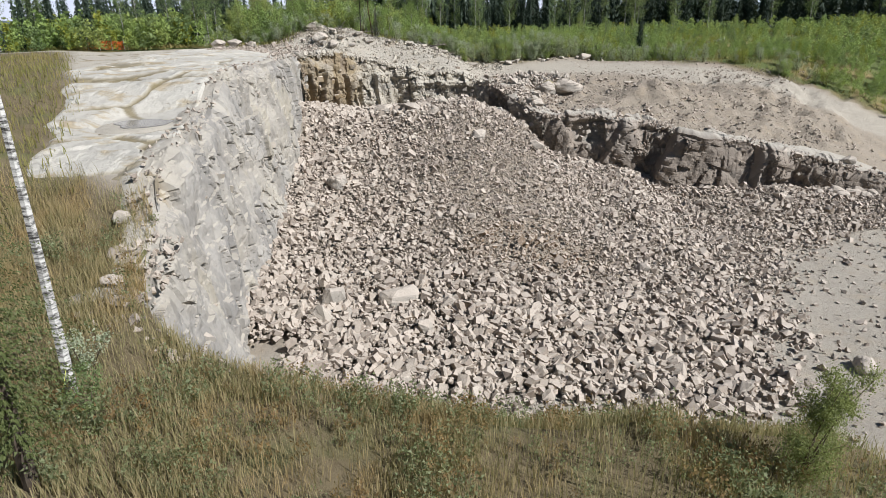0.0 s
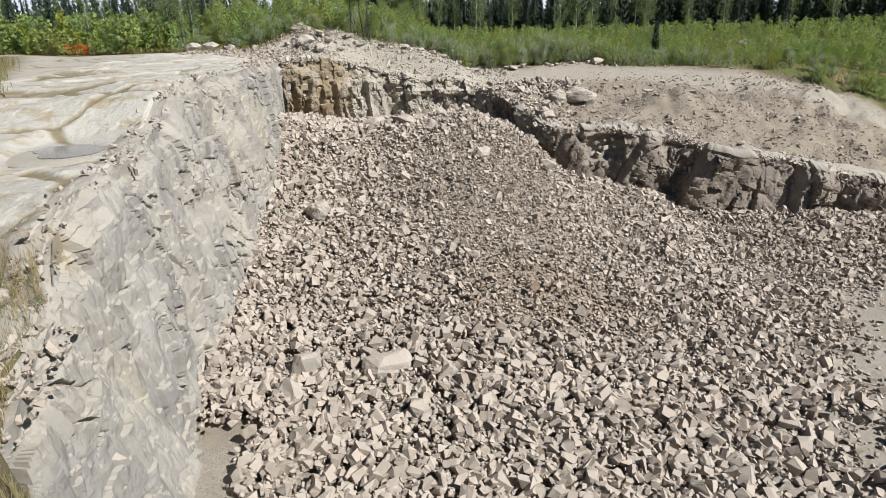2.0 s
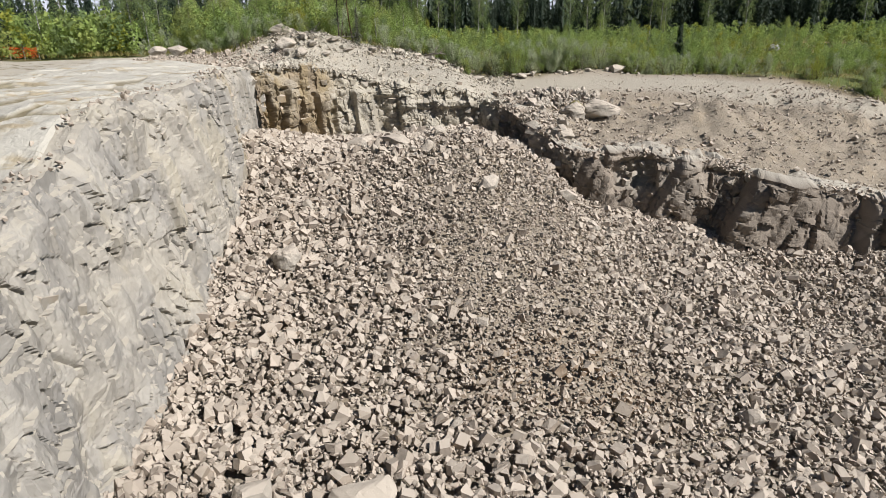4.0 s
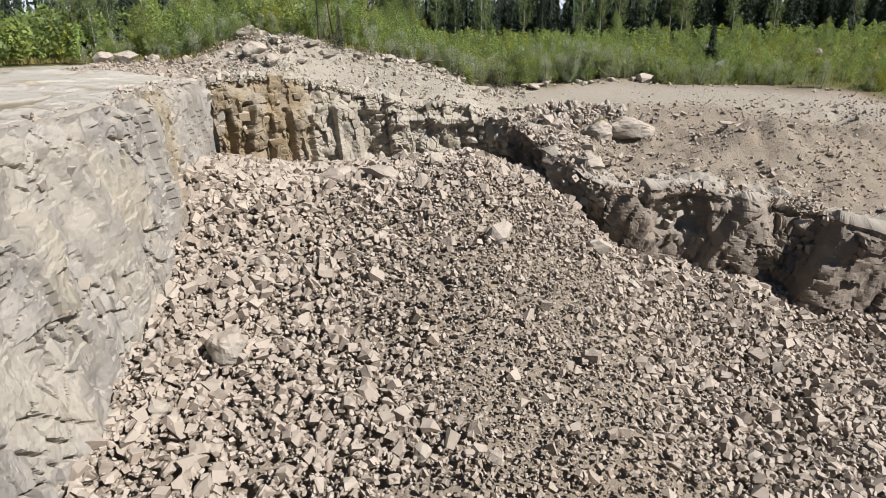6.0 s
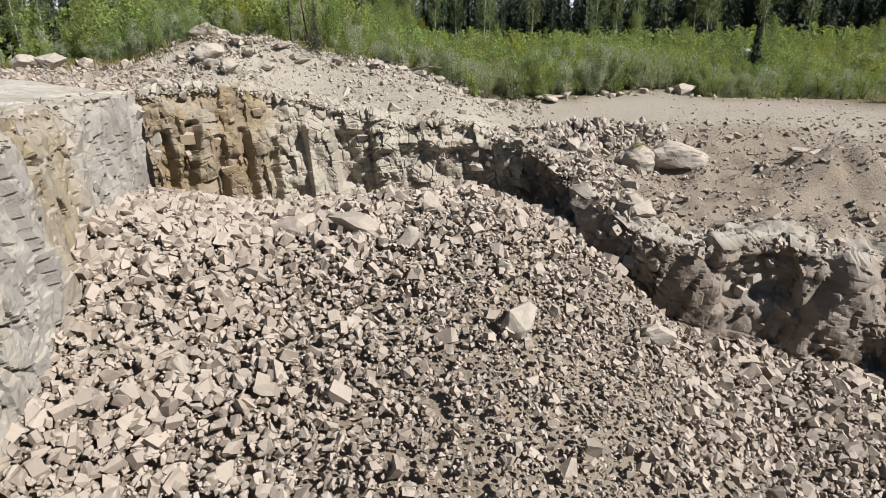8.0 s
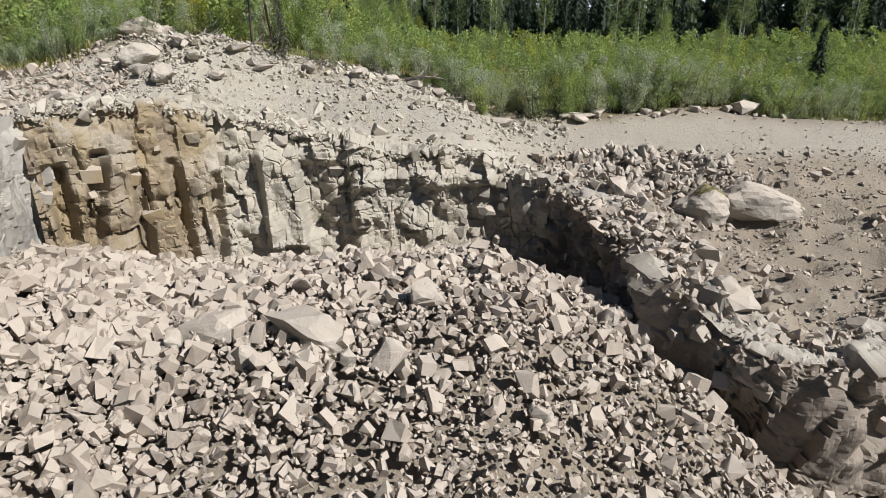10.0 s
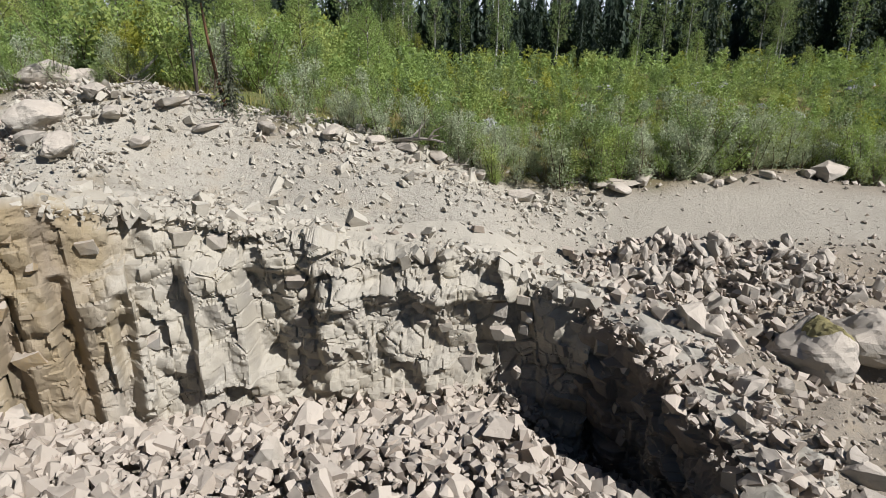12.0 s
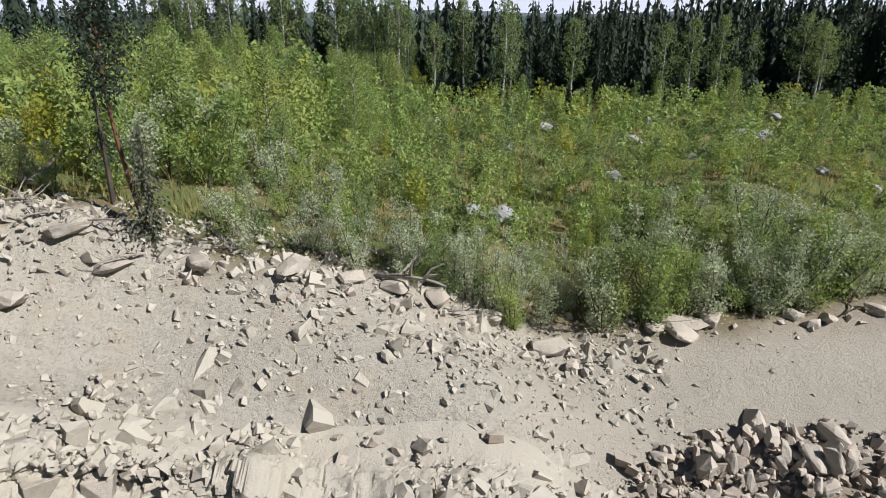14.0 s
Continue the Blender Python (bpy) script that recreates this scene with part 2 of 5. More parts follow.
def fbm(x, y, z, seed, octaves=4):
    total, amp, full = 0, 1.0, 0.0
    for o in range(octaves):
        total = total + amp * (value_noise(x * 2**o, y * 2**o, z * 2**o, seed + o) - 0.5)
        full, amp = full + amp, amp * 0.5
    return total / full * 2


def blocks(p, size, seed):
    """Splits space into jittered cells: for each point the cell's random value, the offset from its middle, three randoms, and the gap to the next cell."""
    q = p / np.asarray(size)
    base = np.floor(q)
    best = np.full(len(p), 1e9)
    second = np.full(len(p), 1e9)
    off = np.zeros_like(p)
    cell = np.zeros_like(p)
    for dx in (-1, 0, 1):
        for dy in (-1, 0, 1):
            for dz in (-1, 0, 1):
                c = base + (dx, dy, dz)
                at = np.stack([c[:, i] + hashed(c[:, 0], c[:, 1], c[:, 2], seed + 11 * i) for i in range(3)], 1)
                d = q - at
                far = (d * d).sum(1)
                near = far < best
                second = np.where(near, best, np.minimum(second, far))
                best = np.where(near, far, best)
                off[near], cell[near] = d[near], c[near]
    rnd = [hashed(cell[:, 0], cell[:, 1], cell[:, 2], seed + 100 + i) for i in range(4)]
    return rnd, off, np.sqrt(second) - np.sqrt(best)


def splits(p, cell, angles, offset, tilt, seed, soft=0.12):
    """Rock split along joints: each jittered cell pushed out or in and tilted on its own, the steps between cells a little worn."""
    axes = np.array(Euler(angles).to_matrix())
    q = p @ axes / np.asarray(cell)
    base = np.floor(q)
    far = [np.full(len(p), 1e9), np.full(len(p), 1e9)]
    out = [np.zeros(len(p)), np.zeros(len(p))]
    tone = np.zeros(len(p))
    for dx in (-1, 0, 1):
        for dy in (-1, 0, 1):
            for dz in (-1, 0, 1):
                c = base + (dx, dy, dz)
                r = [hashed(c[:, 0], c[:, 1], c[:, 2], seed + 11 * i) for i in range(8)]
                d = np.stack([q[:, i] - c[:, i] - r[i] for i in range(3)], 1)
                dist = (d * d).sum(1)
                w = d * cell @ axes.T
                push = offset * (r[3] - 0.5) + tilt * (w[:, 2] * (r[4] - 0.5) + (w[:, 0] * (r[5] - 0.5) + w[:, 1] * (r[6] - 0.5)) * 1.3)
                first = dist < far[0]
                next_one = (dist < far[1]) & ~first
                out[1] = np.where(first, out[0], np.where(next_one, push, out[1]))
                far[1] = np.where(first, far[0], np.where(next_one, dist, far[1]))
                out[0], far[0], tone = np.where(first, push, out[0]), np.where(first, dist, far[0]), np.where(first, r[7], tone)
    keep = 0.5 + 0.5 * smooth(0, soft, np.sqrt(far[1]) - np.sqrt(far[0]))
    return out[0] * keep + out[1] * (1 - keep), tone


def facets(p, size, seed, tilt=1.1, round_off=0.9):
    """Broken rock as one unbroken skin of flat chips: the highest of the tilted planes round each point."""
    q = p / np.asarray(size)
    base = np.floor(q)
    best = np.full(len(p), -1e9)
    for dx in (-1, 0, 1):
        for dy in (-1, 0, 1):
            for dz in (-1, 0, 1):
                c = base + (dx, dy, dz)
                r = [hashed(c[:, 0], c[:, 1], c[:, 2], seed + 13 * i) for i in range(7)]
                d = [q[:, i] - c[:, i] - r[i] for i in range(3)]
                flat = r[3] * 0.9 + tilt * ((r[4] - 0.5) * d[0] + (r[5] - 0.5) * d[1] + (r[6] - 0.5) * d[2])
                best = np.maximum(best, flat - round_off * (d[0] ** 2 + d[1] ** 2 + d[2] ** 2))
    return best


def smooth(a, b, v):
    s = np.clip((v - a) / (b - a), 0, 1)
    return s * s * (3 - 2 * s)


LEFT_EDGE = [(-7.6, 14.6), (-8.6, 16.5), (-9.2, 18.8), (-10.2, 20.5), (-10.5, 22.6), (-10.9, 26.4), (-11.9, 30.3), (-12.2, 34), (-12.0, 37), (-11.5, 40.5), (-11.1, 42.5), (-11.8, 44.8), (-12.9, 48), (-13.4, 51.5), (-13.2, 54.6)]
BACK_EDGE = [(-13.2, 54.6), (-11.2, 56.2), (-9, 57.6), (-7.6, 58.5), (-5, 59.0), (-2, 59.2), (0.5, 59.3), (2.6, 58.9), (4.0, 58.0)]
RIGHT_EDGE = [(4.0, 58.0), (4.9, 56.5), (5.5, 54.4), (5.7, 52.4), (5.6, 51), (6.2, 49.6), (7.4, 48.5), (8.8, 48.4), (10.2, 49.3), (11.9, 49.4), (13.3, 48.2), (14.3, 48.7), (15.6, 48.9), (17.3, 47.4), (18.8, 46.9), (20.2, 47.1), (22, 47.3), (23.6, 46.5), (26, 46.7), (30, 45.6), (36, 43.4)]
FRONT_EDGE = [(-7.6, 14.6), (-6.3, 13.6), (-4.2, 13.1), (-1.5, 12.5), (2, 12.3), (6, 12.5), (10, 12.6), (14, 11.5), (20, 7), (30, 2)]
PIT = LEFT_EDGE + BACK_EDGE[1:] + RIGHT_EDGE[1:] + [(70, 30), (90, -40), (40, -40)] + FRONT_EDGE[:0:-1]


def inside(x, y, poly):
    hit = np.zeros(x.shape, bool)
    for (x0, y0), (x1, y1) in zip(poly, poly[1:] + poly[:1]):
        if y0 != y1:
            hit ^= ((y0 > y) != (y1 > y)) & (x < (x1 - x0) * (y - y0) / (y1 - y0) + x0)
    return hit


def away(x, y, line):
    """The distance to a polyline."""
    best = np.full(x.shape, 1e9)
    for (x0, y0), (x1, y1) in zip(line, line[1:]):
        dx, dy = x1 - x0, y1 - y0
        s = np.clip(((x - x0) * dx + (y - y0) * dy) / (dx * dx + dy * dy), 0, 1)
        best = np.minimum(best, np.hypot(x - x0 - s * dx, y - y0 - s * dy))
    return best


def upper(x, y):
    """The untouched land round the pit."""
    left = np.interp(y, [-30, 5, 12, 15, 18, 20, 21.2, 23.4, 27, 30, 31.2, 32.8, 35, 45, 56, 58.5, 60.5, 62, 63.3, 66, 75, 98, 140, 400], [6, 6, 6.2, 6.9, 7.6, 8.2, 8.9, 9.4, 9.6, 9.9, 10.1, 11.0, 11.4, 11.6, 11.1, 11.1, 11.5, 12.1, 13.05, 12.7, 12.3, 11.8, 11.5, 4])
    far_left = np.interp(y, [12, 20, 22, 30, 33, 45, 61, 100], [6.6, 8.3, 9.4, 10.1, 11.0, 11.7, 11.8, 12.0])
    left = left + (far_left - left) * smooth(-14, -19, x) * (y < 120)
    right = np.interp(y, [40, 48, 52, 55, 57, 59, 60.5, 62, 63.4, 64.8, 70, 77, 85, 140, 400], [6.2, 6.75, 7.15, 7.3, 7.55, 7.95, 8.5, 8.95, 9.3, 9.8, 10.1, 10.6, 10.7, 10.8, 3])
    right = right - np.clip((x - 9) / 16, 0, 1.6) * 2.1 * np.clip((57 - y) / 9, 0, 1.3)
    right = right + 1.5 * np.exp(-(((x - 17.6) / 3.4) ** 2) - ((y - 54.8) / 1.5) ** 2)
    right = right - 0.6 * smooth(10, 18, x) * smooth(86, 73, y) * smooth(63, 66, y)
    right = right - 3.2 * smooth(28, 50, x) * smooth(66, 50, y)
    right = right + 0.5 * smooth(30, 70, x) * smooth(70, 90, y)
    right = right + 0.75 * np.exp(-(((x - 4.6) / 2.4) ** 2)) * smooth(47, 50, y) * smooth(60, 57.5, y)
    left = left + 0.5 * np.exp(-(((x + 11.5) / 1.8) ** 2) - ((y - 60.3) / 1.6) ** 2)
    left = left - 0.6 * np.exp(-(((x + 6.6) / 3.2) ** 2)) * smooth(58.6, 60.4, y) * smooth(63.2, 61.8, y)
    w = np.clip((x + 9.6) / 11.6, 0, 1)
    land = left * (1 - w) + right * w + 0.6 * np.exp(-(((x + 2.3) / 3.3) ** 2)) * smooth(59.6, 61.6, y) * smooth(68, 64, y)
    land = land + 0.8 * np.exp(-(((x - 0.8) / 2.3) ** 2)) * smooth(57.4, 58.8, y) * smooth(63.2, 61, y)
    front = np.interp(x, [-9, -6.5, -4.4, -1.8, 2, 5, 10, 14, 20], [7.1, 6.35, 5.85, 5.45, 5.0, 4.9, 4.2, 2.4, 0.6]) + 0 * y
    wf = smooth(-9.5, -5.5, x) * (y < 30)
    return land * (1 - wf) + front * wf


def pile(x, y):
    """The pit floor with the heap of blasted rock."""
    ridge = np.interp(y, [16, 18.5, 20, 26.5, 31, 32, 37, 39, 42, 44, 46, 48, 52, 54.3, 56.3, 58], [0.0, 0.1, 0.35, 1.2, 2.0, 2.35, 3.6, 4.25, 5.4, 6.0, 6.95, 7.6, 7.5, 6.9, 5.6, 5.4])
    fall = np.interp(x, [-11, -8.5, -6.5, 1, 5.6, 7.5, 10, 12.5, 17, 24], [0.97, 0.9, 0.9, 1, 0.8, 0.58, 0.43, 0.37, 0.12, 0.02])
    hole = 1.3 * np.exp(-(((x - 3.3) / 1.5) ** 2) - ((y - 55.2) / 2.3) ** 2)
    talus = np.interp(x, [5, 6.2, 8, 10, 13, 16, 20, 40], [4.6, 3.9, 3.4, 3.0, 2.2, 1.2, 0.8, 0.5]) * smooth(5.5, 1.6, away(x, y, RIGHT_EDGE[5:]))
    low = smooth(-5.5, -8, x) * smooth(26, 22, y) * 0.3
    mound = 1.0 * np.exp(-(((x - 23) / 5) ** 2) - ((y - 42.5) / 3.0) ** 2)
    trench = (0.75 + 0.8 * fbm(x * 0.45, y * 0.45, 0 * x, 63)) * smooth(2.0, 0.6, away(x, y, RIGHT_EDGE[:4])) * smooth(50.5, 53, y)
    trench = trench + 0.9 * smooth(1.9, 0.7, away(x, y, RIGHT_EDGE[5:10]))
    return np.maximum(ridge * fall, talus + 0.2) - hole - trench - low + mound + 0.1


def land(x, y):
    x, y = np.asarray(x, float), np.asarray(y, float)
    flat = x * 0
    up = upper(x, y)
    rough = 0.35 * fbm(x * 0.16, y * 0.16, flat, 3) + 0.12 * fbm(x * 0.9, y * 0.9, flat, 9) + 0.07 * fbm(x * 2.2, y * 2.2, flat, 10, 2) * smooth(45, 48, y)
    bench = smooth(4, 7, x) * smooth(46, 49, y) * smooth(61, 58, y)
    up = up + bench * (0.45 * fbm(x * 0.4, y * 0.4, flat, 51) + 0.42 * fbm(x * 0.9, y * 0.9, flat, 52) + 0.2 * fbm(x * 2.0, y * 2.0, flat, 53, 2))
    far = smooth(64, 67, y)
    up = up + rough * (0.4 + 0.6 * far) + 0.3 * far * fbm(x * 0.3, y * 0.3, flat, 17)
    down = pile(x, y)
    floor_noise = 0.10 * fbm(x * 0.4, y * 0.4, flat, 21) + 0.16 * fbm(x * 0.3, y * 0.3, flat, 25) * smooth(0.4, 1.6, down)
    down = down + floor_noise
    crest = np.interp(x, [-9, -6.5, -4.4, -1.8, 2, 5, 10, 14, 20], [7.1, 6.35, 5.85, 5.45, 5.0, 4.9, 4.2, 2.4, 0.6])
    bank = crest - np.interp(x, [-7.5, -4.5, -1], [3.2, 1.5, 0.86]) * away(x, y, FRONT_EDGE) + rough
    within = inside(x, y, PIT)
    return np.where(within, np.maximum(down, bank), up)


def mesh_from(name, verts, faces, material, smooth_faces=False):
    me = bpy.data.meshes.new(name)
    me.from_pydata((np.asarray(verts) * UNIT).tolist(), [], faces.tolist() if hasattr(faces, "tolist") else faces)
    me.materials.append(material)
    if smooth_faces:
        me.polygons.foreach_set("use_smooth", [True] * len(me.polygons))
    me.update()
    return me


def set_attr(me, name, values):
    a = me.attributes.new(name, "FLOAT", "POINT")
    a.data.foreach_set("value", np.asarray(values, np.float32))


def grid_faces(rows, cols):
    i = np.arange(rows * cols).reshape(rows, cols)
    return np.stack([i[:-1, :-1], i[:-1, 1:], i[1:, 1:], i[1:, :-1]], -1).reshape(-1, 4)


# ---- the ground: one sheet to the horizon ----
def spread(lo, hi, step, reach_lo, reach_hi):
    mid = list(np.arange(lo, hi + 1e-6, step))
    a, b, s = [], [], step
    while (mid[0] - (a[-1] if a else mid[0])) < reach_lo:
        s *= 1.18
        a.append((a[-1] if a else mid[0]) - s)
    s = step
    while ((b[-1] if b else mid[-1]) - mid[-1]) < reach_hi:
        s *= 1.18
        b.append((b[-1] if b else mid[-1]) + s)
    return np.array(a[::-1] + mid + b)


gx, gy = np.meshgrid(spread(-26, 32, 0.28, 2500, 2500), spread(6, 72, 0.28, 600, 4200))
px, py = gx.ravel(), gy.ravel()
pz = land(px, py)
pz = pz - 0.24 * inside(px, py, PIT) * smooth(0.3, 0.8, pile(px, py)) * smooth(4, 6.5, away(px, py, FRONT_EDGE))
within = inside(px, py, PIT)
slab_zone = smooth(-8.5, -10.5, px) * smooth(20.3, 22.6, py + 0.9 * fbm(px * 0.3, py * 0.3, px * 0, 31)) * smooth(66, 62, py) * smooth(0, 3, px - np.interp(py, [20, 25, 31, 42, 60], [-14.5, -17.5, -20, -27, -38]) + 1.5 * fbm(px * 0.2, py * 0.2, px * 0, 33)) * ~within
pz = pz - 0.14 * slab_zone
pond = np.hypot((px + 14.0) / 1.8, (py - 28.8) / 1.9)
pond_z = float(land(-14.0, 29.0)) - 0.1
pz = pz + (pond_z - pz) * smooth(1.3, 0.95, pond)
wob = 1.2 * fbm(px * 0.35, py * 0.35, px * 0, 35)
clear_line = np.interp(px, [-30, -18, -10, -4, 2, 13, 20, 27, 33, 40, 55, 80], [60, 62, 63.9, 63.4, 63.7, 65.7, 64.4, 61.8, 57, 51, 42, 30])
heath = smooth(0.2, 1.6, py - clear_line + wob)
road_y = np.interp(px, [-2, 2, 8, 16, 27, 34, 60], [60.8, 61.4, 62.4, 62.0, 59.0, 53.5, 38])
road = smooth(2.5, 1.1, np.abs(py - road_y - 0.3) + 0.5 * wob) * smooth(0, 3, px)
soil = smooth(-0.4, 0.8, py - clear_line + wob + 0.3 * smooth(0, 3, px))
soil = np.maximum(soil, (~within) * smooth(21.8, 20.0, py + wob))
soil = np.maximum(soil, (~within) * smooth(2.6, 0.6, px + wob - np.interp(py, [20, 25, 31, 42, 60], [-14.5, -17.5, -20, -27, -38])) * smooth(60, 57, py))
soil = np.maximum(soil, within * smooth(6.2, 4.0, away(px, py, FRONT_EDGE) + wob) * smooth(19.5, 17, py) * smooth(14, 10, px))
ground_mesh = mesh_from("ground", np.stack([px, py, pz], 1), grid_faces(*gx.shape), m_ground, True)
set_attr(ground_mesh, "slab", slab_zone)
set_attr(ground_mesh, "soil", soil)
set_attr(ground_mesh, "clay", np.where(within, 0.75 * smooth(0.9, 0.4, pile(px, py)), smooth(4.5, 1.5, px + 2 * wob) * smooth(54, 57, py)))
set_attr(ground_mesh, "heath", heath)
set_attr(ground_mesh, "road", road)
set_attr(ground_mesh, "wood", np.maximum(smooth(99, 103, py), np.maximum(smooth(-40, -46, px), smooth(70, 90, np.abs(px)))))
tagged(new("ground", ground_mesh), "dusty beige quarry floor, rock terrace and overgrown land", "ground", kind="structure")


# ---- quarry faces ----
def resample(line, gap):
    p = np.array(line, float)
    # round the corners
    for _ in range(2):
        p = np.concatenate([p[:1], np.stack([0.75 * p[:-1] + 0.25 * p[1:], 0.25 * p[:-1] + 0.75 * p[1:]], 1).reshape(-1, 2), p[-1:]])
    run = np.r_[0, np.cumsum(np.hypot(*np.diff(p, axis=0).T))]
    s = np.arange(0, run[-1], gap)
    return np.stack([np.interp(s, run, p[:, 0]), np.interp(s, run, p[:, 1])], 1), s


face_grid = {}


def rock_face(name, label, line, seed, gap, reach, cells, angles, cool, rust=(), brown=0.0, dusty=0.0, features=(), wedges=(), cracks=0.2, brown_west=99.0, foot_drop=0.6):
    """A blasted face along a line, one broken skin over its rim: rock split along joints at several sizes, with open cracks.

    reach(x, y) gives how far the rim stands out from the line and how the face leans below it; features are ledges and hollows."""
    pts, s = resample(line, gap)
    d = np.gradient(pts, axis=0)
    for _ in range(int(0.6 / gap**2)):
        d = np.concatenate([d[:1], (d[:-2] + d[1:-1] + d[2:]) / 3, d[-1:]])
    d /= np.hypot(*d.T)[:, None]
    nrm = np.stack([d[:, 1], -d[:, 0]], 1)
    rim, slope = reach(pts[:, 0], pts[:, 1])
    jag = 0.16 * fbm(s * 0.55, s * 0 + seed, s * 0, seed + 2) + 0.1 * fbm(s * 2.2, s * 0 + seed, s * 0, seed + 3, 2)
    lip = pts + nrm * rim[:, None] * 0.7
    top = upper(lip[:, 0], lip[:, 1]) + jag + 0.03
    top = top - np.interp(s, [0, 1.5], [0.5 if name == "rock_face_west" else 0.0, 0.0])
    toe = pts + nrm * (np.maximum(rim, rim + slope * 6) + 0.8)[:, None]
    foot = np.minimum(land(toe[:, 0], toe[:, 1]), top - 1.5) - foot_drop
    rows = int((top - foot).max() / gap)
    v = np.linspace(0, 1, rows)[:, None]
    z = foot + (top - foot) * v
    out = rim + slope * (top - z) - 0.25 * smooth(0.7, 0.0, top - z)
    back = np.arange(1, int((rim.max() + 1.3) / gap))[:, None] * gap
    cap_out = out[-1] - back
    cap_xy = pts[None] + nrm[None] * cap_out[..., None]
    cap_z = np.where(inside(cap_xy[..., 0], cap_xy[..., 1], PIT), upper(cap_xy[..., 0], cap_xy[..., 1]), land(cap_xy[..., 0], cap_xy[..., 1]))
    cap_z = cap_z + 0.05 + (top - cap_z[0] - 0.05) * smooth(0.5, 0, back) - 0.25 * smooth(rim + 0.4, rim + 1.3, back)
    grid = np.stack([pts[None, :, 0] + nrm[None, :, 0] * out, pts[None, :, 1] + nrm[None, :, 1] * out, z], -1)
    whole = np.concatenate([grid, np.concatenate([cap_xy, cap_z[..., None]], -1)])
    p = whole.reshape(-1, 3)
    on_cap = np.concatenate([0 * z, 0 * cap_out + 1]).ravel()
    reach_now = np.concatenate([out, cap_out]).ravel()
    turned = (p + 0.14 * np.stack([fbm(p[:, 0] * 0.9, p[:, 1] * 0.9, p[:, 2] * 0.9, seed + 40 + 5 * k, 2) for k in range(3)], 1)) @ np.array(Euler(angles).to_matrix())
    push = 0
    for i, (cell, amount, tilt) in enumerate(cells):
        patchy = 1.0 if i < 3 else 0.45 + 0.9 * smooth(-0.25, 0.3, fbm(p[:, 0] * 0.5, p[:, 1] * 0.5, p[:, 2] * 0.5, seed + 30, 2))
        one = facets(turned, cell, seed + 7 * i, tilt * 0.9, 0.44 if i < 2 else 0.3)
        push = push + amount * patchy * (one - one.mean())
    tone = 0.65 * blocks(turned, cells[0][0], seed)[0][0] + 0.35 * blocks(turned, cells[2][0], seed + 14)[0][1]
    # open cracks along some of the joints
    _, _, near_joint = blocks(turned, cells[2][0], seed + 60)
    open_joint = smooth(-0.05, 0.3, fbm(p[:, 0] * 0.5, p[:, 1] * 0.5, p[:, 2] * 0.5, seed + 61))
    push = push - cracks * smooth(0.08, 0.0, near_joint) * open_joint
    push = push + 0.05 * fbm(p[:, 0] * 1.3, p[:, 1] * 1.3, p[:, 2] * 1.3, seed + 62) + 0.03 * fbm(p[:, 0] * 6, p[:, 1] * 6, p[:, 2] * 6, seed + 63, 2)
    for x0, wide, fall, high, amount, slant in wedges:
        # a smooth parting plane that climbs out of the wall, with broken rock behind it
        u = p[:, 0] + slant * (high - p[:, 2]) - x0
        under = smooth(high + 0.2, high - 0.1, p[:, 2])
        calm = smooth(-0.1, 0.05, u) * smooth(wide + 0.03, wide - 0.1, u) * under
        push = push * (1 - 0.55 * calm) + under * amount * (np.clip(u / wide, 0, 1) * (u <= wide) + (u > wide) * smooth(wide + fall, wide, u))
    for fx0, fx1, fz0, fz1, amount, slant in features:
        u = p[:, 0] + slant * (p[:, 2] - fz1)
        push = push + amount * smooth(fx0 - 0.12, fx0 + 0.12, u) * smooth(fx1 + 0.12, fx1 - 0.12, u) * smooth(fz0 - 0.15, fz0 + 0.15, p[:, 2]) * smooth(fz1 + 0.15, fz1 - 0.15, p[:, 2])
    behind = np.maximum(0, np.repeat(rim[None], len(whole), 0).ravel() - reach_now) * on_cap
    push = np.where(on_cap > 0, np.clip(push * 0.6, -0.1, 0.4) * smooth(1.3, 0.2, behind), np.maximum(push, 0.2 - reach_now))
    steep = 1 - 0.75 * on_cap
    side = np.tile(nrm, (len(whole), 1)) * (push * steep * (on_cap < 1))[:, None]
    p = p + np.column_stack([side, push * np.where(on_cap > 0, 1.0, 0.12)])
    face_grid[name] = (grid[:: max(1, rows // 40)], nrm)
    stain = np.zeros(len(p))
    for cx, cy, wide, low in rust:
        stain = np.maximum(stain, smooth(wide, wide * 0.5, np.hypot(p[:, 0] - cx, p[:, 1] - cy)) * smooth(low, low + 2, p[:, 2]))
    me = mesh_from(name, p, grid_faces(*whole.shape[:2]), m_cliff)
    set_attr(me, "piece", np.clip(tone, 0, 1))
    set_attr(me, "cool", np.full(len(p), cool))
    # brown also darkens the north face's west end, partly for its shadows
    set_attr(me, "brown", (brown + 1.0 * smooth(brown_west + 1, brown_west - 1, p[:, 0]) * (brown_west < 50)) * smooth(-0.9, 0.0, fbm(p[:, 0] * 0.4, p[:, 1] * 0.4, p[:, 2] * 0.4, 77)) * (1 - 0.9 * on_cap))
    set_attr(me, "dusty", np.full(len(p), dusty))
    set_attr(me, "rust", stain * (0.55 + 0.6 * fbm(p[:, 0] * 2, p[:, 1] * 2, p[:, 2] * 0.4, 5)).clip(0, 1))
    return tagged(new(name, me), label, "rock face", kind="structure")


def west_reach(x, y):
    return np.interp(y, [15.4, 17.5, 56], [0.1, 0.5, 0.5]), np.interp(y, [14, 19, 22, 25, 27, 31, 36, 41, 44, 56], [0.22, 0.24, 0.19, 0.14, 0.13, 0.24, 0.2, 0.05, 0.03, 0.08])


